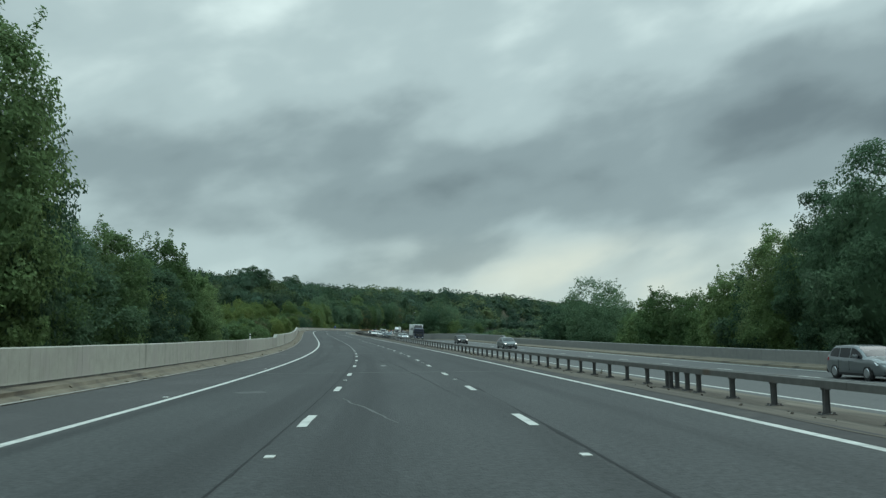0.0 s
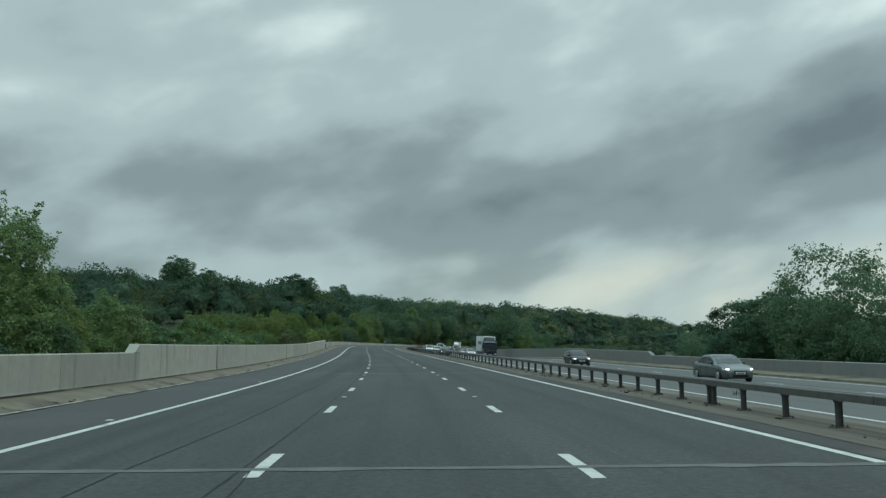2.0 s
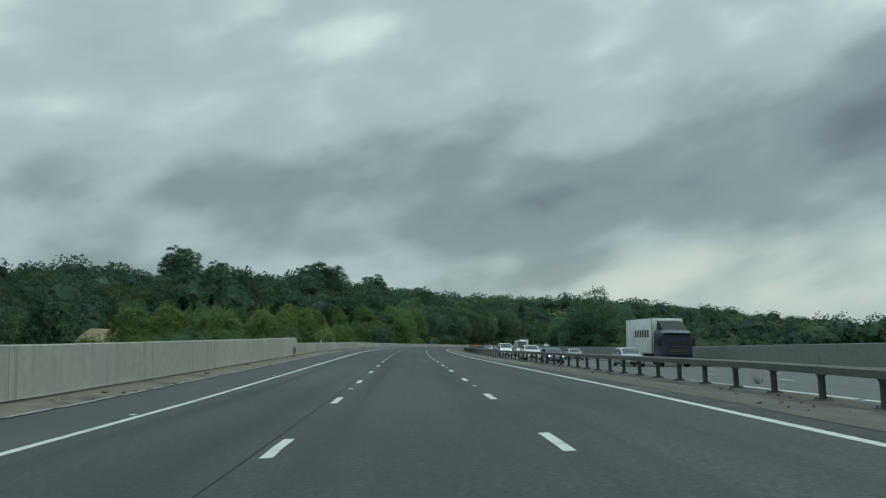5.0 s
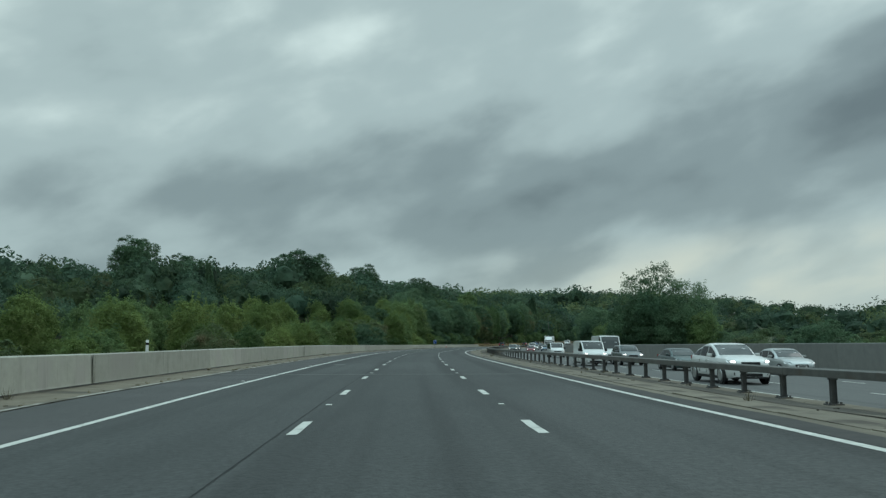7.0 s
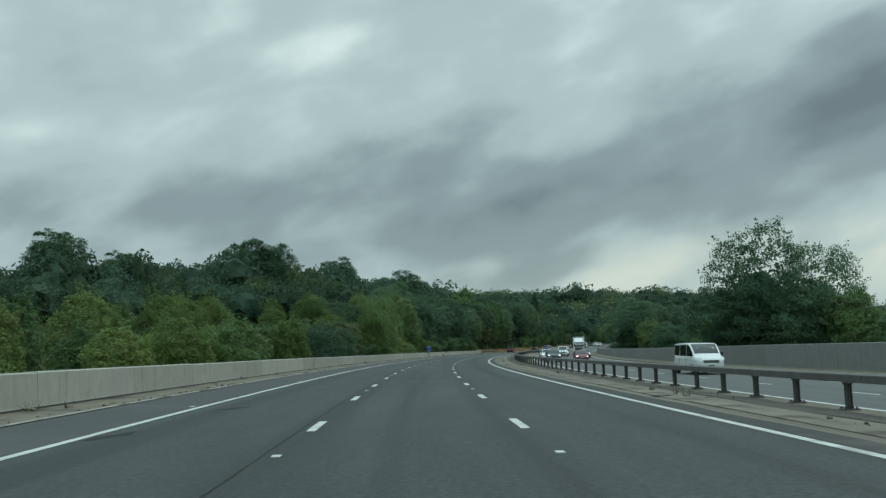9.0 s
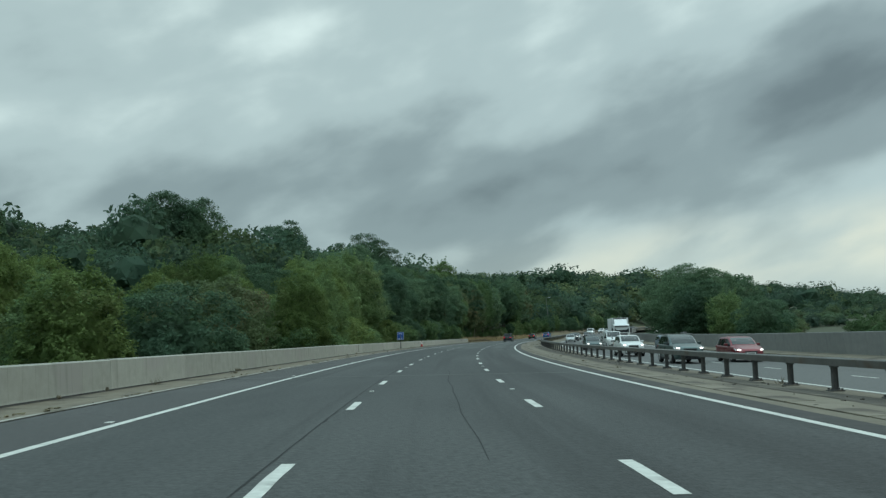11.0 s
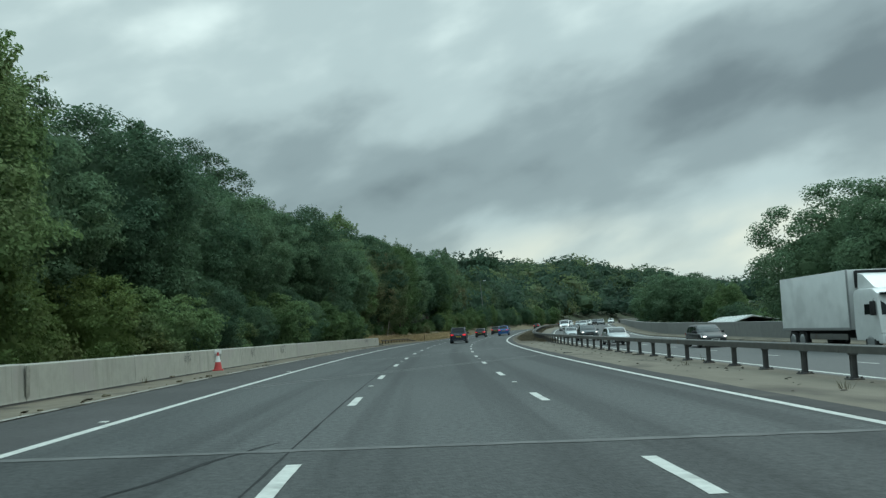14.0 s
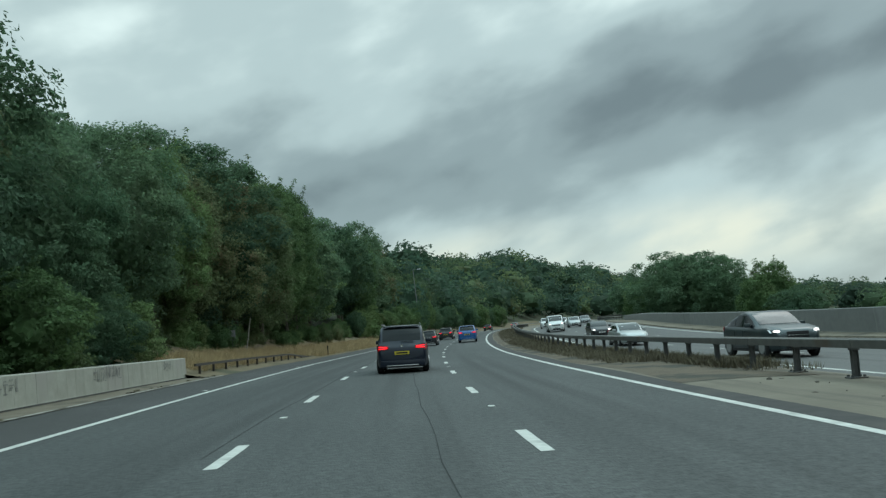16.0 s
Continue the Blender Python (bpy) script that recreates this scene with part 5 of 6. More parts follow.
def car(shape, colour, label, category, front=True, lit=False, roof_rails=False, panelled=False, stripes=None):
    """A road vehicle facing +y on the ground at its middle: one lofted skin, with glass, lamps and trim laid on it."""
    L, W, H, G, hn, hs, ys, rf, rr, tb, belt, wr, deck = SHAPES[shape]
    col = paint(colour[0], colour[1], colour[2] if len(colour) > 2 else 0.3)
    ob = root("van" if "van" in shape else "car", label, category, "traffic on the motorway")
    van = "van" in shape
    hw, yf, yr = W / 2, L / 2, -L / 2
    sky = [(yr, deck - 0.30), (yr + 0.02, deck - 0.12), (yr + 0.09, deck - 0.02), (tb, deck + 0.03), ((tb + rr) / 2, (deck + H) / 2 + 0.03), (rr, H - 0.085), (rr + 0.12, H - 0.045), (rr + 0.5, H - 0.012), ((rr + rf) / 2, H), (rf - 0.30, H - 0.012), (rf, H - 0.065), ((rf + ys) / 2, (H + hs) / 2 + 0.025), (ys, hs + 0.01), (ys + 0.12, hs - 0.01), (yf - 0.75, (hn + hs) / 2 + 0.06), (yf - 0.30, hn + 0.02), (yf - 0.10, hn - 0.06), (yf - 0.02, hn - 0.17), (yf, hn - 0.30)]
    plan = [(yr, 0.84), (yr + 0.06, 0.90), (yr + 0.2, 0.955), (yr + 0.6, 0.99), (0, 1.0), (yf - 0.85, 0.99), (yf - 0.4, 0.93), (yf - 0.15, 0.84), (yf - 0.04, 0.75), (yf, 0.66)]
    roof_w = hw * (0.79 if not van else 0.88)

    def sec(y):
        w, tp = hw * lerp_profile(plan, y), lerp_profile(sky, y)
        lo = G + float(np.interp(y, [yr, yr + 0.3, yf - 0.3, yf], [0.10, 0.0, 0.0, 0.08]))
        line_ = float(np.interp(y, [tb, rr, ys], [belt + 0.05, belt + 0.02, belt - 0.04]))
        sh = min(line_, tp - 0.05)
        k = float(np.clip((tp - sh - 0.05) / max(0.2, H - belt - 0.06), 0, 1))
        wt = w * 0.86 * (1 - k ** 0.8) + min(roof_w, w * 0.93) * k ** 0.8
        return w, lo, sh, tp, wt

    def skin(y, z, out=0.0):
        """The half width of the skin above the shoulder at height z."""
        w, lo, sh, tp, wt = sec(y)
        return float(np.interp(z, [sh, tp - 0.05], [w * 0.945, wt])) + out

    ylist = sorted({round(v, 3) for v in [p[0] for p in sky] + [p[0] for p in plan] + list(np.linspace(yr + 0.3, yf - 0.3, 18))})
    st = []
    for y in ylist:
        w, lo, sh, tp, wt = sec(y)
        bulge = 0.018 if tp - sh > 0.2 else 0.0
        half = [(w * 0.90, lo), (w * 0.975, lo + 0.10), (w, lo + (sh - lo) * 0.45), (w * 0.992, lo + (sh - lo) * 0.74), (w * 0.968, sh - 0.03), (w * 0.945, sh), ((w * 0.945 + wt) / 2 + bulge * 0.4, (sh + tp - 0.05) / 2), (wt, tp - 0.05), (wt * 0.93, tp - 0.014), (wt * 0.6, tp + 0.006)]
        st.append([(-x, y, z) for x, z in half] + [(x, y, z) for x, z in reversed(half)])
    part("body", shell(st), col, ob, smooth=38)

    def side_glass(name, y0, y1, sx, material=GLASS, low=0.02, high=0.10):
        """A window laid on the side between y0 and y1, cut off by the slopes of the screens."""
        bm = bmesh.new()
        prev = None
        for y in np.linspace(y0, y1, 9):
            w, lo, sh, tp, wt = sec(y)
            a, b = sh + low, min(tp - high, H - high - 0.03)
            if b - a < 0.03:
                prev = None
                continue
            col3 = [bm.verts.new((sx * (skin(y, z, 0.014)), y, z)) for z in (a, (a + b) / 2, b)] + [bm.verts.new((sx * (skin(y, b) - 0.03), y, b))]
            if prev:
                for q in range(3):
                    bm.faces.new((prev[q], prev[q + 1], col3[q + 1], col3[q]) if sx > 0 else (prev[q], col3[q], col3[q + 1], prev[q + 1]))
            prev = col3
        return part(name, bm, material, ob, smooth=60)

    def across(name, y0, y1, material, wide=0.9, out=0.012, rows=6):
        """A pane laid over the slope from y0 to y1."""
        bm = bmesh.new()
        prev = None
        for y in np.linspace(y0, y1, rows):
            w, lo, sh, tp, wt = sec(y)
            x1 = wt * wide
            r = [bm.verts.new((x, y, tp + out + 0.006 - 0.02 * (abs(x) / wt) ** 3)) for x in np.linspace(-x1, x1, 7)]
            if prev:
                for q in range(6):
                    bm.faces.new((prev[q], r[q], r[q + 1], prev[q + 1]))
            prev = r
        bmesh.ops.recalc_face_normals(bm, faces=bm.faces)
        if sum(f.normal.z for f in bm.faces) < 0:
            bmesh.ops.reverse_faces(bm, faces=bm.faces)
        return part(name, bm, material, ob, smooth=60)

    across("windscreen", ys - 0.03, rf + 0.03, WINDSHIELD)
    if not panelled or shape == "van":
        sw = across("rear_window", tb + (0.04 if not van else 0.004), rr - 0.02 + (0.0 if not van else 0.01), GLASS, 0.90)
        part("wiper", box(-0.02, 0.42, tb - 0.03, tb - 0.01, deck + 0.08, deck + 0.10), TRIM, sw)
        if shape not in ("saloon", "coupe_suv") and not van:
            part("roof_spoiler", box(-roof_w * 0.86, roof_w * 0.86, rr - 0.09, rr + 0.05, H - 0.062, H - 0.038, 0.010), col, ob)
    splits = {"hatch": [(rr - 0.15, -0.95), (-0.88, -0.12), (-0.04, ys)], "saloon": [(tb, -0.95), (-0.88, -0.10), (-0.02, ys)], "estate": [(tb, -1.12), (-1.04, -0.14), (-0.06, ys)], "suv": [(tb, -1.02), (-0.95, -0.12), (-0.04, ys)],
              "coupe_suv": [(tb, -0.98), (-0.92, -0.12), (-0.04, ys)], "mpv": [(tb, -1.16), (-1.08, -0.10), (-0.02, ys)], "van": [(tb + 0.25, -1.05), (-0.95, 0.42), (0.52, ys)], "high_van": [(1.0, ys)]}[shape]
    if panelled:
        splits = splits[-1:]
    for sx in (-1, 1):
        for y0, y1 in splits:
            side_glass("side_window", y0, y1, sx)
        part("sill", box(min(sx * hw * 0.93, sx * hw * 0.985), max(sx * hw * 0.93, sx * hw * 0.985), yr + 1.15, yf - 1.2, G - 0.02, G + 0.10, 0.015), TRIM, ob)
        for yy in (yf - 0.86, yr + 0.84):
            wheel(ob, sx * (hw - 0.105), yy, wr)
        for y0, y1 in splits:
            if y0 > yr + 1.0:
                part("door_seam", box(min(sx * hw * 0.97, sx * hw * 1.002), max(sx * hw * 0.97, sx * hw * 1.002), y0 - 0.045, y0 - 0.03, G + 0.2, belt - 0.12), TRIM, ob)
                part("door_handle", box(min(sx * hw * 0.985, sx * (hw * 0.985 + 0.03)), max(sx * hw * 0.985, sx * (hw * 0.985 + 0.03)), y0 + 0.04, y0 + 0.22, belt - 0.17, belt - 0.13, 0.008), col, ob)
        part("door_mirror", box(min(sx * (hw - 0.06), sx * (hw + 0.17)), max(sx * (hw - 0.06), sx * (hw + 0.17)), ys - 0.52, ys - 0.38, belt + 0.0, belt + 0.15 + 0.08 * van, 0.045), col if not van else TRIM, ob)
        lz = hn - 0.10
        hl = part("headlamp", quad_panel([(sx * hw * 0.55, yf - 0.05, lz - 0.08), (sx * hw * 0.90, yf - 0.30, lz - 0.05), (sx * hw * 0.925, yf - 0.44, lz + 0.08), (sx * hw * 0.62, yf - 0.10, lz + 0.045)], 0.035, (sx * 0.45, 1, 0.15)), LAMP_LENS, ob)
        if lit:
            bm = bmesh.new()
            bmesh.ops.create_uvsphere(bm, u_segments=10, v_segments=6, radius=0.06)
            bmesh.ops.transform(bm, matrix=Matrix.Translation((sx * hw * 0.72, yf - 0.13, lz)) @ Matrix.Rotation(-sx * 0.5, 4, "Z") @ Matrix.Diagonal((2.0, 1, 0.8, 1)), verts=bm.verts)
            part("lit_bulb", bm, HEAD_LIT, hl)
        tz = deck - 0.10 if not van else deck - 0.05
        wide_l = 0.50 if not van else 0.80
        tl = part("tail_lamp", quad_panel([(sx * hw * wide_l, yr + 0.035, tz - 0.045), (sx * hw * 0.88, yr + 0.09, tz - 0.12), (sx * hw * 0.955, yr + 0.34, tz - 0.06), (sx * hw * 0.955, yr + 0.36, tz + 0.08), (sx * hw * 0.87, yr + 0.13, tz + 0.09), (sx * hw * wide_l, yr + 0.06, tz + 0.035)], 0.05, (sx * 0.35, -1, 0.05)), RED_LENS, ob)
        if not front:
            for z0, z1 in ((-0.06, -0.02), (0.015, 0.055)):
                part("lit_bulb", quad_panel([(sx * hw * (wide_l + 0.05), yr - 0.022, tz + z0 * 0.7), (sx * hw * 0.88, yr + 0.03, tz + z0), (sx * hw * 0.89, yr + 0.04, tz + z1), (sx * hw * (wide_l + 0.05), yr - 0.015, tz + z1 * 0.6)], 0.012, (sx * 0.3, -1, 0)), TAIL_LIT, tl)
        part("fog_recess", box(min(sx * hw * 0.50, sx * hw * 0.72), max(sx * hw * 0.50, sx * hw * 0.72), yf - 0.25, yf - 0.015, G + 0.14, G + 0.28, 0.02), TRIM, ob)
        if roof_rails:
            part("roof_rail", box(sx * roof_w * 0.93 - 0.02, sx * roof_w * 0.93 + 0.02, rr + 0.05, rf - 0.1, H + 0.0, H + 0.055, 0.012), ALLOY, ob)
        if panelled:
            part("rubbing_strip", box(min(sx * hw * 0.985, sx * hw * 1.01), max(sx * hw * 0.985, sx * hw * 1.01), yr + 1.3, yf - 1.4, 0.62, 0.72, 0.01), TRIM, ob)
    # nose and tail trim
    gw = 0.40 if not van else 0.5
    tallg = 0.06 if "suv" in shape else 0.0
    part("grille", box(-hw * gw, hw * gw, yf - 0.16, yf + 0.008, hn - 0.34 - tallg, hn - 0.17 + tallg, 0.03), TRIM, ob)
    part("grille_bar", box(-hw * gw * 0.95, hw * gw * 0.95, yf + 0.0, yf + 0.018, hn - 0.262, hn - 0.242, 0.004), CHROME, ob)
    part("lower_intake", box(-hw * 0.48, hw * 0.48, yf - 0.14, yf + 0.006, G + 0.08, G + 0.22, 0.02), TRIM, ob)
    part("front_bumper_lip", box(-hw * 0.70, hw * 0.70, yf - 0.20, yf - 0.01, G + 0.0, G + 0.07, 0.015), TRIM, ob)
    part("rear_bumper", box(-hw * 0.86, hw * 0.86, yr - 0.035, yr + 0.22, G + 0.04, G + 0.26, 0.03), TRIM if shape not in ("saloon", "mpv", "suv") else col, ob)
    part("bumper_trim", box(-hw * 0.62, hw * 0.62, yr - 0.045, yr + 0.02, G + 0.06, G + 0.095, 0.008), CHROME, ob)
    part("badge", tube(0.055, 0.05, 0.0, 0.02, 12), CHROME, ob).matrix_basis = Matrix.Translation((0, yr + 0.05, deck - 0.06)) @ Matrix.Rotation(math.pi / 2, 4, "X")
    plate_part(ob, yf + 0.012, G + 0.30 if not van else G + 0.34, True)
    plate_part(ob, yr - 0.012, deck - 0.30 if not van else G + 0.45, False)
    if stripes:
        for x in (-0.32, 0.14):
            bm = bmesh.new()
            prev = None
            for y in np.linspace(ys + 0.06, yf - 0.14, 6):
                z = sec(y)[3] + 0.012
                r = [bm.verts.new((x, y, z)), bm.verts.new((x + 0.18, y, z))]
                if prev:
                    bm.faces.new((prev[0], prev[1], r[1], r[0]))
                prev = r
            part("stripe", bm, stripes, ob)
    return ob


def lorry(label, cab_colour, bars):
    """A box lorry facing +y: cab, deflector, refrigerated box body, axles."""
    ob = root("lorry", label, "truck", "traffic on the motorway")
    col = paint(*cab_colour)
    st = []
    for y, t, w in ((2.9, 2.95, 1.22), (3.2, 3.02, 1.23), (4.6, 2.98, 1.23), (5.0, 2.75, 1.21), (5.12, 1.9, 1.20), (5.2, 1.2, 1.18)):
        half = [(w * 0.97, 0.55), (w, 0.9), (w, t - 0.35), (w * 0.95, t - 0.06), (w * 0.6, t)]
        st.append([(-x, y, z) for x, z in half] + [(x, y, z) for x, z in reversed(half)])
    part("cab", shell(st), col, ob, smooth=30)
    part("windscreen", quad_panel([(-1.08, 5.135, 1.72), (1.08, 5.135, 1.72), (1.04, 4.985, 2.62), (-1.04, 4.985, 2.62)], 0.02, (0, 1, 0.15)), WINDSHIELD, ob)
    part("sun_visor", box(-1.05, 1.05, 4.95, 5.22, 2.62, 2.74, 0.03), GLASS, ob)
    part("grille", box(-0.85, 0.85, 5.12, 5.22, 0.95, 1.60, 0.03), TRIM, ob)
    for z in (1.1, 1.25, 1.4):
        part("grille_bar", box(-0.8, 0.8, 5.2, 5.235, z, z + 0.03), CHROME, ob)
    part("bumper", box(-1.2, 1.2, 4.9, 5.28, 0.42, 0.86, 0.05), col, ob)
    for sx in (-1, 1):
        hl = part("headlamp", box(min(sx * 0.75, sx * 1.12), max(sx * 0.75, sx * 1.12), 5.24, 5.3, 0.56, 0.76, 0.02), LAMP_LENS, ob)
        part("mirror", box(min(sx * 1.25, sx * 1.48), max(sx * 1.25, sx * 1.48), 4.85, 5.0, 1.7, 2.35, 0.04), TRIM, ob)
        part("cab_window", quad_panel([(sx * 1.225, 3.9, 1.75), (sx * 1.225, 4.85, 1.75), (sx * 1.2, 4.75, 2.55), (sx * 1.2, 3.9, 2.55)], 0.02, (sx, 0, 0)), GLASS, ob)
        part("side_guard", box(min(sx * 1.16, sx * 1.2), max(sx * 1.16, sx * 1.2), -2.2, 2.0, 0.55, 0.85, 0.015), STEEL, ob)
        for yy in (4.2, -3.2, -4.4):
            wheel(ob, sx * 1.05, yy, 0.5, 0.3)
    dfl = [(2.95, 3.75), (3.4, 3.65), (4.2, 3.15), (4.5, 2.98)]
    st = [[(-1.0, y, 2.9), (-0.95, y, z), (0.95, y, z), (1.0, y, 2.9)] for y, z in dfl]
    part("air_deflector", shell(st), col if cab_colour[0] != "navy_cab" else TRIM, ob)
    bodyp = part("box_body", box(-1.27, 1.27, -5.6, 2.55, 1.05, 3.95, 0.03), TRUCK_WHITE, ob, "white box body of the lorry")
    for sx in (-1, 1):
        part("corner_rail", box(min(sx * 1.26, sx * 1.30), max(sx * 1.26, sx * 1.30), 2.45, 2.6, 1.05, 3.96, 0.01), ALLOY, bodyp)
        part("base_rail", box(min(sx * 1.27, sx * 1.30), max(sx * 1.27, sx * 1.30), -5.6, 2.55, 1.02, 1.16, 0.01), ALLOY, bodyp)
        if bars:
            for k in range(6):
                y0 = -2.6 + k * 0.75
                part("lettering_bar", box(min(sx * 1.272, sx * 1.278), max(sx * 1.272, sx * 1.278), y0, y0 + 0.5, 2.4, 3.0), TRIM, bodyp)
    part("cooling_unit", box(-0.95, 0.95, 2.55, 2.95, 3.05, 3.9, 0.05), TRIM if not bars else TRUCK_WHITE, ob)
    part("chassis", box(-0.45, 0.45, -5.4, 4.6, 0.62, 1.02), TRIM, ob)
    plate_part(ob, 5.28, 0.62, True)
    return ob


WHITE, SILVER, GREY = ("white", (0.62, 0.63, 0.62), 0.0), ("silver", (0.42, 0.44, 0.44), 0.5), ("grey", (0.16, 0.175, 0.18), 0.4)
BLACK, NAVY, BLUE = ("black", (0.016, 0.018, 0.020), 0.1), ("navy", (0.007, 0.012, 0.024), 0.1), ("bright_blue", (0.010, 0.082, 0.25), 0.1)
STEELBLUE, RED, TEAL = ("steel_blue", (0.085, 0.14, 0.18), 0.4), ("dark_red", (0.17, 0.018, 0.026), 0.3), ("dark_teal", (0.055, 0.085, 0.085), 0.4)


def ahead(ob, s, d):
    ob.matrix_basis = stand(s, d)


def oncoming(ob, s, d):
    ob.matrix_basis = stand(s, d, opp(s) + 0.005, 180)


# travelling with the camera, ahead of the walk's end
ahead(car("mpv", NAVY, "dark navy people carrier with lit red tail lamps and roof rails", "car", front=False, roof_rails=True), 523.7, 0.12)
ahead(car("suv", BLUE, "bright blue crossover seen from behind", "car", front=False), 576, 3.55)
ahead(car("hatch", BLACK, "black hatchback with red tail lamps", "car", front=False), 574, -0.25)
ahead(car("estate", ("charcoal", (0.03, 0.033, 0.036), 0.2), "dark grey estate car seen from behind", "car", front=False), 600, 0.15)
ahead(car("hatch", BLACK, "small dark car far ahead on the bend", "car", front=False), 684, 0.2)
ahead(car("saloon", GREY, "grey saloon far ahead on the bend", "car", front=False), 716, 3.4)
# oncoming
oncoming(car("hatch", GREY, "dark grey hatchback in the slow lane", "car"), 45.5, 20.6)
oncoming(car("saloon", ("green_grey", (0.13, 0.15, 0.15), 0.4), "dark silver-grey saloon with its headlamps lit", "car", lit=True), 115, 18.2)
oncoming(car("hatch", BLACK, "black hatchback with its headlamps lit", "car", lit=True), 148, 18.0)
oncoming(lorry("box lorry with a dark blue cab and white body", ("navy_cab", (0.018, 0.026, 0.05), 0.2), True), 228, 21.05)
oncoming(car("hatch", SILVER, "silver hatchback with its headlamps lit", "car", lit=True), 224, 17.45)
oncoming(car("hatch", STEELBLUE, "steel blue hatchback with its headlamps lit", "car", lit=True), 239, 13.85)
oncoming(car("coupe_suv", WHITE, "white sporty off-roader with its headlamps lit", "car", lit=True), 255.5, 13.95)
oncoming(car("saloon", SILVER, "silver saloon in the slow lane", "car"), 266, 21.0)
oncoming(car("saloon", TEAL, "dark green-grey saloon in the middle lane", "car"), 274, 17.5)
oncoming(car("van", WHITE, "white panel van with a short nose", "van", lit=True, panelled=True), 286, 13.85)
oncoming(car("high_van", WHITE, "tall white panel van with a high roof", "van", panelled=True), 296.5, 17.45)
oncoming(car("suv", GREY, "dark grey off-roader with a pale roof line", "car", lit=True), 289, 17.6)
oncoming(car("van", WHITE, "white minibus with dark side windows", "van"), 334, 17.7)
oncoming(car("suv", TEAL, "dark green-grey estate off-roader with roof rails", "car", lit=True, roof_rails=True), 391, 13.85)
oncoming(car("hatch", RED, "dark red hatchback in the middle lane", "car", lit=True), 391.5, 17.5)
oncoming(car("suv", WHITE, "white crossover with its headlamps lit", "car", lit=True), 408, 13.85)
oncoming(car("estate", TEAL, "dark grey-green estate car, headlamps lit", "car", lit=True), 434, 13.9)
oncoming(car("hatch", STEELBLUE, "dark blue hatchback in the slow lane", "car", lit=True), 429, 21.0)
oncoming(car("van", WHITE, "white van with dark bonnet stripes", "van", panelled=True, stripes=TRIM), 446, 17.45)
oncoming(lorry("white box lorry with a cooling unit over the cab", ("white", (0.62, 0.63, 0.62), 0.0), False), 474, 21.05)
oncoming(car("hatch", SILVER, "silver hatchback with a steep nose", "car", lit=True), 456, 17.9)
oncoming(car("hatch", BLACK, "dark hatchback with low lit lamps", "car", lit=True), 487, 17.4)
oncoming(car("hatch", SILVER, "pale silver hatchback in the fast lane", "car"), 501, 13.85)
oncoming(car("coupe_suv", ("dark_slate", (0.05, 0.065, 0.07), 0.4), "dark slate coupe off-roader with bright lamps", "car", lit=True), 523.6, 14.2)
oncoming(car("saloon", SILVER, "pale silver saloon on the bend", "car"), 547, 14.0)
oncoming(car("hatch", BLACK, "black hatchback on the bend", "car", lit=True), 566, 15.2)
oncoming(car("van", WHITE, "white van on the bend", "van", panelled=True, lit=True), 596, 13.9)
for i, (s, d, sh, c) in enumerate(((612, 17.5, "hatch", SILVER), (626, 14.0, "suv", WHITE), (641, 21.0, "saloon", GREY), (655, 17.4, "hatch", WHITE), (668, 14.0, "saloon", SILVER), (683, 17.5, "suv", BLACK), (701, 21.0, "hatch", WHITE), (712, 14.0, "saloon", GREY))):
    oncoming(car(sh, c, c[0].replace("_", " ") + " " + {"suv": "off-roader"}.get(sh, sh) + " far along the bend", "car"), s, d)

# ---- roadside things ----
def marker_post(s, d, h):
    ob = root("marker_post", "white reflector post with a dark band on the parapet", "post", "marker posts")
    part("shaft", box(-0.05, 0.05, -0.02, 0.02, 0, 0.42, 0.01), CONE_WHITE, ob)
    part("band", box(-0.054, 0.054, -0.024, 0.024, 0.24, 0.33), TRIM, ob)
    ob.matrix_basis = stand(s, d, h)


marker_post(75.6, -9.9, wall_top(75.6))
marker_post(250.2, -9.9, wall_top(250.2))
marker_post(19.0, -9.9, wall_top(19))

# driver location sign
sign = root("location_sign", "blue motorway location sign with white border on a steel post", "sign")
part("post", tube(0.04, 0.04, 0.0, 1.75, 10), POST_STEEL, sign)
part("foot", box(-0.12, 0.12, -0.10, 0.10, 0.0, 0.06, 0.01), POST_STEEL, sign)
face = part("panel", box(-0.42, 0.42, -0.012, 0.012, 1.05, 2.05, 0.01), SIGN_BLUE, sign, "blue panel facing the traffic")
for x0, x1, z0, z1 in ((-0.40, 0.40, 1.065, 1.085), (-0.40, 0.40, 2.015, 2.035), (-0.40, -0.38, 1.085, 2.015), (0.38, 0.40, 1.085, 2.015)):
    part("border", box(x0, x1, -0.02, -0.0125, z0, z1), SIGN_WHITE, face)
for txt, z, size in (("M40", 1.74, 0.27), ("A", 1.45, 0.22), ("45.4", 1.14, 0.27)):
    cu = bpy.data.curves.new("lettering", "FONT")
    cu.body, cu.size, cu.align_x, cu.extrude = txt, size, "CENTER", 0.002
    cu.materials.append(SIGN_WHITE)
    t = new("lettering", cu)
    t.parent = face
    t.matrix_basis = Matrix.Translation((0, -0.018, z)) @ Matrix.Rotation(math.pi / 2, 4, "X")
part("clamp", box(-0.06, 0.06, 0.0, 0.06, 1.5, 1.56), SIGN_GREY, face)
sign.matrix_basis = stand(446.6, -9.15, 0.12, 4)

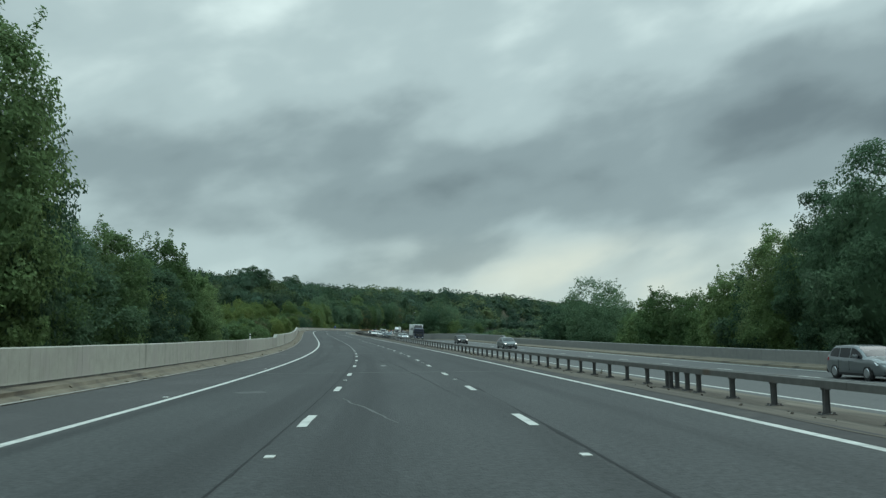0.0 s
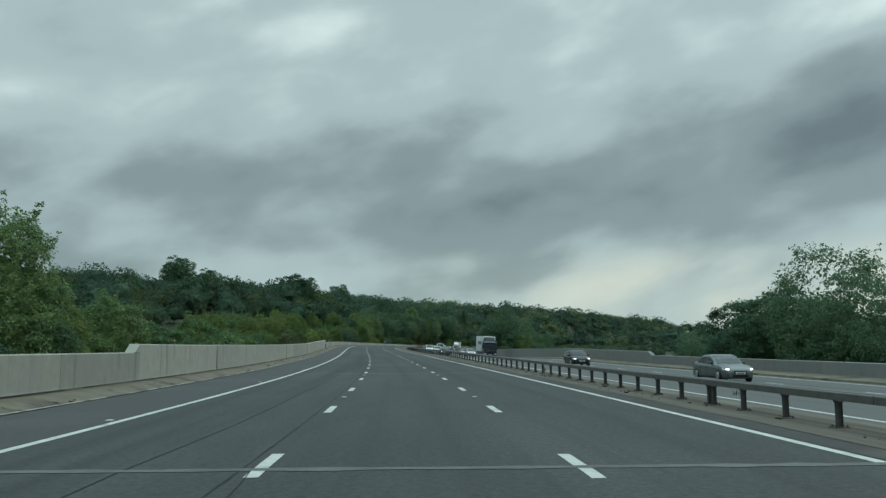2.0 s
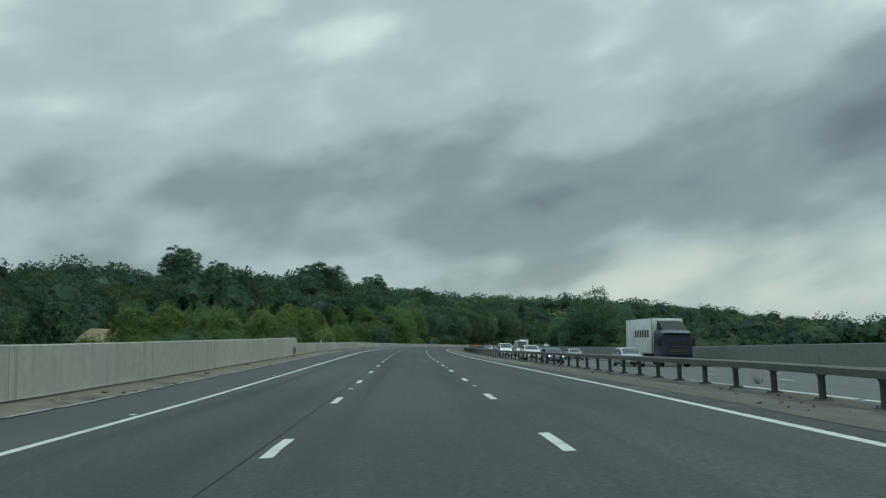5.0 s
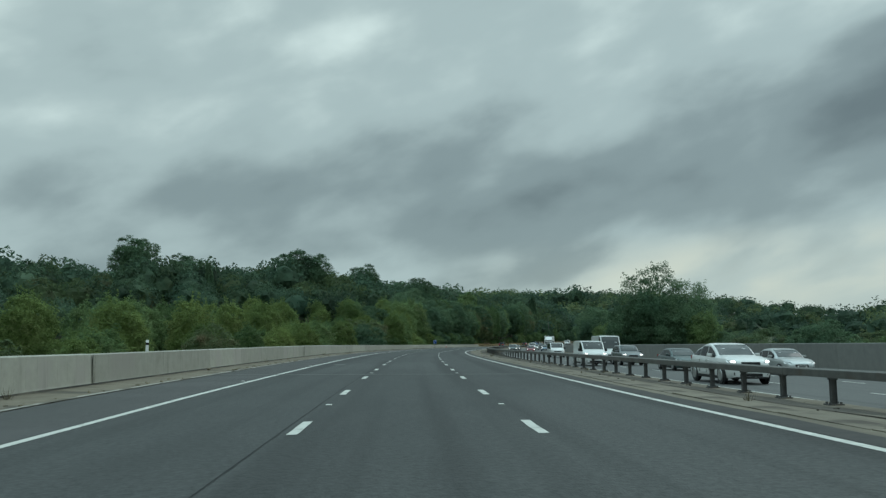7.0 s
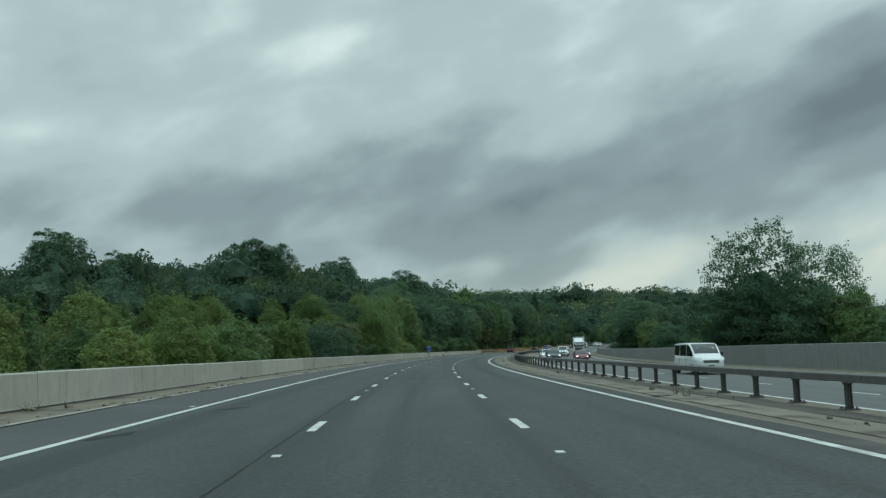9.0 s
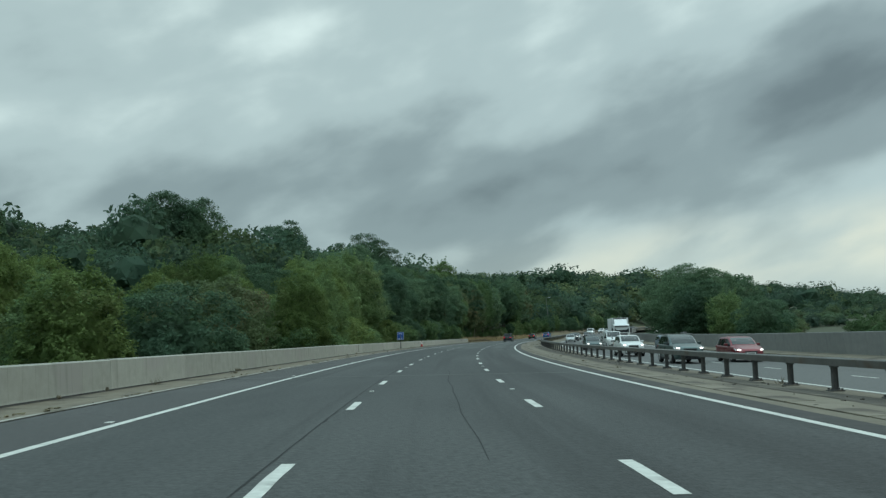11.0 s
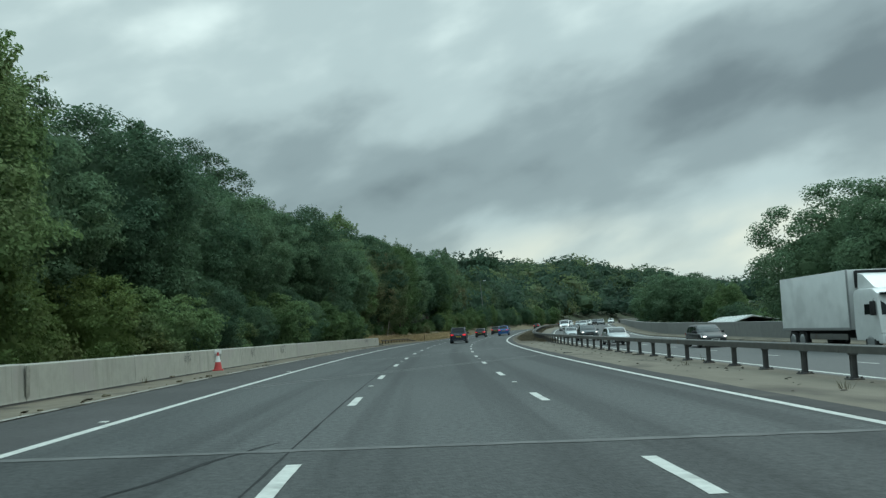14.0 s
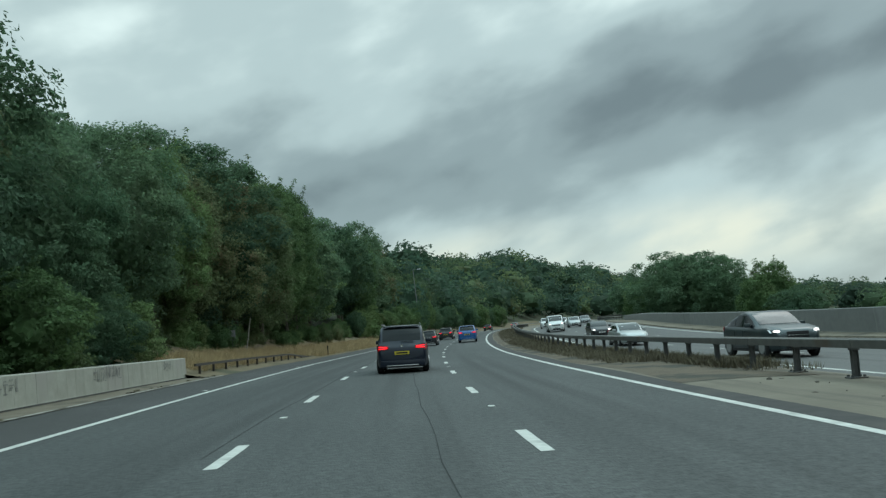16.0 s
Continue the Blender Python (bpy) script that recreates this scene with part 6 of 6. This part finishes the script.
# traffic cone
cone = root("traffic_cone", "red and white traffic cone beside the parapet wall", "cone")
part("base", box(-0.21, 0.21, -0.21, 0.21, 0.0, 0.05, 0.015), CONE_RED, cone)
part("body", tube(0.16, 0.10, 0.05, 0.36, 16), CONE_RED, cone)
part("sleeve", tube(0.106, 0.055, 0.34, 0.58, 16), CONE_WHITE, cone, "white reflective sleeve")
part("tip", tube(0.055, 0.035, 0.58, 0.72, 14), CONE_RED, cone)
part("cap_plate", box(-0.13, 0.13, -0.012, 0.012, 0.66, 0.80, 0.01), CONE_WHITE, cone)
cone.matrix_basis = stand(464.3, -8.75, 0.11, 12)

# lamp column on the slope
lamp = root("lamp_column", "tall grey steel lamp column among the trees", "lamp post")
lz = ground_at(677, -14.4)
tall = max(8.0, place(677, -14.4).z + 15.5 - lz)
part("column", tube(0.11, 0.06, 0.0, tall, 10), SIGN_GREY, lamp)
part("bracket", box(-0.04, 1.2, -0.04, 0.04, tall - 0.06, tall + 0.02, 0.01), SIGN_GREY, lamp)
part("lantern", box(1.0, 1.75, -0.16, 0.16, tall - 0.12, tall + 0.05, 0.04), SIGN_WHITE, lamp)
lamp.matrix_basis = Matrix.Translation(place(677, -14.4).to_2d().to_3d() + Vector((0, 0, lz)))

# signs seen from behind, far verge
back = root("sign_back", "dark grey back of a road sign on the far verge", "sign")
part("panel", box(-0.55, 0.55, -0.015, 0.015, 1.0, 2.3, 0.01), SIGN_GREY, back)
for x in (-0.3, 0.3):
    part("post", box(x - 0.04, x + 0.04, 0.015, 0.08, -0.3, 2.2), POST_STEEL, back)
back.matrix_basis = stand(447, 26.3, opp(447) - 0.6, 180) @ Matrix.Diagonal((0.7, 1, 1, 1))
small = root("sign_back", "small grey sign on a post near the wooded verge", "sign")
part("panel", box(-0.35, 0.35, -0.01, 0.01, 1.3, 2.2, 0.01), SIGN_GREY, small)
part("post", tube(0.04, 0.04, 0, 1.4, 8), POST_STEEL, small)
small.matrix_basis = stand(549, -12.6, 0.7) @ Matrix.Diagonal((0.6, 1, 0.8, 1))

# buildings beyond the parapets
def shed(s, d, eave, w, l, rise, turn, label, pale):
    ob = root("shed", label, "building")
    z0 = ground_at(s, d)
    p = place(s, d)
    hgt = p.z + eave - z0
    wb = box(-w / 2, w / 2, -l / 2, l / 2, 0, hgt)
    part("wall", wb, RENDER_WALL, ob)
    bm = bmesh.new()
    pts = [(-w / 2 - 0.3, hgt - 0.05), (0, hgt + rise), (w / 2 + 0.3, hgt - 0.05), (0, hgt + rise - 0.18)]
    a = [bm.verts.new((x, -l / 2 - 0.4, z)) for x, z in pts]
    b = [bm.verts.new((x, l / 2 + 0.4, z)) for x, z in pts]
    for i in range(4):
        bm.faces.new((a[i], a[(i + 1) % 4], b[(i + 1) % 4], b[i]))
    bm.faces.new(a[::-1])
    bm.faces.new(b)
    bmesh.ops.recalc_face_normals(bm, faces=bm.faces)
    rf = part("roof", bm, pale, ob, "pale ribbed sheet roof", smooth=0)
    slope = math.atan2(rise + 0.05, w / 2 + 0.3)
    for sx in (-1, 1):
        for k in range(int(l / 1.6)):
            y = -l / 2 + 0.4 + k * 1.6
            rib = part("roof_rib", box(0.0, math.hypot(w / 2 + 0.3, rise + 0.05), y, y + 0.06, 0.0, 0.05), pale, rf)
            rib.matrix_basis = Matrix.Translation((0, 0, hgt + rise)) @ Matrix.Diagonal((sx, 1, 1, 1)) @ Matrix.Rotation(slope, 4, "Y")
    ob.matrix_basis = stand(s, d, z0 - p.z, turn, level=True)


shed(538, 34.0, 0.75, 7.5, 13, 1.0, 2, "long low shed with a pale sheet roof below the viaduct", ROOF_PALE)
shed(121, -26, 0.9, 6, 8, 1.1, 30, "small house with a pale gable roof beyond the wall", ROOF_PALE)

# pale leaning stem at the wood's edge, and a short black post
stem = root("birch_stem", "thin pale leaning birch stem at the edge of the wood", "tree")
bm = tube(0.05, 0.03, 0.0, 2.6, 8)
part("trunk", bm, mat("birch_bark", (0.26, 0.25, 0.21), (0.36, 0.34, 0.29), scale=4, detail=6, rough=0.9, spot=(0.08, 0.07, 0.06), spot_scale=3, spot_at=(0.55, 0.62)), stem)
stem.matrix_basis = stand(551, -12.2, 0.75) @ Matrix.Rotation(radians(9), 4, "Y")
edge = root("edge_post", "short black plastic post at the edge of the hard shoulder", "post")
part("shaft", box(-0.05, 0.05, -0.03, 0.03, -0.05, 0.85, 0.012), TRIM, edge)
edge.matrix_basis = stand(566, -8.9, 0.05)

# gully grates at the edge of the median
for s, d in ((474.5, 6.55), (302.0, 6.5), (352.0, 6.5)):
    g = root("gully_grate", "dark cast-iron gully grate at the median's edge", "grate", "gully grates")
    part("frame", box(-0.24, 0.24, -0.24, 0.24, -0.02, 0.012, 0.006), RUBBER, g)
    for k in range(5):
        part("bar", box(-0.20, 0.20, -0.19 + k * 0.085, -0.15 + k * 0.085, 0.012, 0.028, 0.004), POST_STEEL, g)
    g.matrix_basis = stand(s, d, 0.022 + med(s) * 0.12)

# sprayed scribbles on the wall
def scribble(s, ln, seed):
    rnd = random.Random(seed)
    ob = root("graffiti", "unreadable dark sprayed scribbles on the parapet wall", "graffiti", "sprayed scribbles")
    n = max(2, int(ln / 0.32))
    for k in range(n):
        bm = bmesh.new()
        y0 = k * 0.32
        for _ in range(4):
            a, b = rnd.uniform(0, 0.2), rnd.uniform(0, 0.45)
            if rnd.random() < 0.5:
                box_bm(bm, 0.0, 0.003, y0 + a, y0 + a + 0.028, b * 0.4, b * 0.4 + rnd.uniform(0.22, 0.4))
            else:
                box_bm(bm, 0.0, 0.003, y0, y0 + rnd.uniform(0.12, 0.26), b, b + 0.028)
        part("bar", bm, GRAFFITI, ob, smooth=0)
    ob.matrix_basis = stand(s, -9.712, 0.38)


for k, (s, ln) in enumerate(((463.2, 1.2), (467.2, 1.5), (474.0, 1.2), (481.3, 1.6), (512.9, 1.4), (519.0, 2.6), (526.2, 1.2))):
    scribble(s, ln, k)

# loop of loose cable on the verge by the step
cu = bpy.data.curves.new("cable_loop", "CURVE")
cu.dimensions, cu.bevel_depth = "3D", 0.018
for q in range(3):
    sp = cu.splines.new("NURBS")
    n = 14
    sp.points.add(n - 1)
    for i in range(n):
        a = 2 * math.pi * i / n
        sp.points[i].co = (0.05 * math.sin(2 * a + q), (0.36 - 0.05 * q) * math.cos(a) + 0.07 * q, 0.36 + (0.34 - 0.04 * q) * math.sin(a), 1)
    sp.use_cyclic_u = True
cu.materials.append(RUBBER)
cable = tagged(new("cable_loop", cu), "loops of black cable standing against the wall", "cable")
cable.matrix_basis = stand(227.0, -9.55, 0.12)

# litter and stones along verge and median
rnd = random.Random(77)
stone_mesh = []
for k in range(4):
    rg = np.random.default_rng(k)
    v, f = ICO[2][0] * rg.uniform(0.7, 1.2, (len(ICO[2][0]), 1)) * np.array([0.07, 0.07, 0.045]), ICO[2][1]
    stone_mesh.append(mesh_from("stone", v + np.array([0, 0, 0.03]), [tuple(q) for q in f], VERGE))
for k in range(70):
    left = rnd.random() < 0.45
    s = rnd.uniform(30, 525)
    d = rnd.uniform(-9.4, -8.7) if left else rnd.uniform(6.9, 8.6)
    h = 0.10 if left else med(s) * min(1, max(0, (d - 6.7) / 2)) + 0.01
    ob = tagged(new("stone", stone_mesh[k % 4]), "small lump of rubble on the silted verge", "stone", "rubble")
    ob.matrix_basis = stand(s, d, h, rnd.uniform(0, 360)) @ Matrix.Diagonal((rnd.uniform(0.5, 1.8), rnd.uniform(0.5, 1.8), rnd.uniform(0.5, 1.4), 1))

# leaf litter and dirt in the channels
def litter(name, count, d0, d1, hfn, size, material, label, seed):
    rg = np.random.default_rng(seed)
    c = []
    for _ in range(count):
        s = rg.uniform(12, 530)
        if noise.noise(Vector((s * 0.11, seed, 0))) < -0.1:
            continue
        d = rg.uniform(d0, d1) + left_edge(s) * (d1 < 0)
        c.append(place(s, d, hfn(s, d))[:])
    c = np.array(c)
    v, f = ICO[1]
    k = size * rg.uniform(0.4, 1.5, (len(c), 1, 1)) * rg.uniform(0.5, 1.6, (len(c), 1, 3)) * np.array([1, 1, 0.5])
    V = (v[None] * (1 + 0.35 * rg.normal(size=(len(c), len(v), 1)))) * k + c[:, None]
    F = f[None] + (np.arange(len(c)) * len(v))[:, None, None]
    me = np_mesh(name, V.reshape(-1, 3), F.reshape(-1, 3), np.zeros((0, 4), int), material, 0)
    return tagged(new(name, me), label, "litter", kind="stuff")


litter("leaf_litter", 900, -0.34, -0.02, lambda s, d: 0.035, 0.05, WEED, "dead leaves and dirt in the channel below the wall", 3)
litter("debris", 1100, 6.45, 8.9, lambda s, d: 0.03 + med(s) * float(np.clip((d - 6.4) / 2.3, 0, 1)), 0.032, mat("dirt_clods", (0.03, 0.025, 0.02), (0.10, 0.085, 0.065), scale=3, rough=0.95, island=0.4), "dark clods and scraps on the central reservation", 9)


# dry grass beyond the wall's end and weeds in the median
def tufts(name, spots_fn, count, tall, material, label, seed, blades=26, spread=0.22):
    rg = np.random.default_rng(seed)
    V, F = [], []
    off = 0
    for _ in range(count):
        s, d, h = spots_fn(rg)
        base = place(s, d, h)
        n = blades
        ang = rg.uniform(0, 6.28, n)
        r0 = rg.uniform(0, spread, n)
        ht = tall * rg.uniform(0.25, 1.2, n) * (0.55 + 0.9 * abs(noise.noise(Vector((s * 0.45, d * 0.7, seed)))))
        lean = rg.uniform(0.05, 0.95, n) * ht
        bx, by = base.x + np.cos(ang) * r0, base.y + np.sin(ang) * r0
        w = 0.006 + 0.007 * rg.random(n)
        pa = ang + 1.57
        v = np.stack([np.stack([bx - np.cos(pa) * w, by - np.sin(pa) * w, np.full(n, base.z - 0.03)], 1),
                      np.stack([bx + np.cos(pa) * w, by + np.sin(pa) * w, np.full(n, base.z - 0.03)], 1),
                      np.stack([bx + np.cos(ang) * lean, by + np.sin(ang) * lean, base.z + ht], 1)], 1)
        V.append(v.reshape(-1, 3))
        F.append(np.arange(n * 3).reshape(-1, 3) + off)
        off += n * 3
    me = np_mesh(name, np.concatenate(V), np.concatenate(F), np.zeros((0, 4), int), material)
    return tagged(new(name, me), label, "grass", kind="stuff")


DRY_BANK = mat("dry_bank_soil", (0.085, 0.070, 0.040), (0.17, 0.130, 0.075), scale=1.2, detail=9, rough=0.95, bump=0.5, bump_scale=8, spot=(0.05, 0.052, 0.026), spot_scale=0.22, spot_at=(0.52, 0.68))
bank = tagged(strip("verge_bank", lambda s: [(-8.35, -0.02), (-9.2, 0.08), (-10.5, 0.35), (-12.5, 0.9), (-15.5, 2.0)], 529, 860, 4, DRY_BANK, wobble=0.1), "grassy bank beside the hard shoulder past the wall", "bank", kind="structure")


def bank_spot(rg):
    s = 532 + 95 * rg.random() ** 1.2
    d = -rg.uniform(9.75 if s < 562 else 8.9, 12.6)
    return s, d, float(np.interp(-d, [8.35, 9.2, 10.5, 12.5, 15.5], [-0.02, 0.08, 0.35, 0.9, 2.0]))


def median_spot(rg):
    s = rg.choice([rg.uniform(511, 640), rg.uniform(513, 560)])
    d = rg.uniform(6.9 if s > 518 else 8.4, 9.9)
    return s, d, 0.02


def sparse_spot(rg):
    s = rg.uniform(40, 510)
    return s, rg.choice([rg.uniform(7.0, 9.2), rg.uniform(-9.5, -9.0)]), 0.05


tufts("dry_grass", bank_spot, 2600, 0.62, STRAW, "dry straw-coloured grass on the bank past the wall", 1, 28, 0.4)
tufts("median_weeds", median_spot, 2800, 0.27, WEED, "brown weeds growing through the central barrier", 2, 34, 0.42)
tufts("verge_weeds", sparse_spot, 60, 0.28, WEED, "scattered brown weed tufts on verge and median", 3, 20, 0.16)
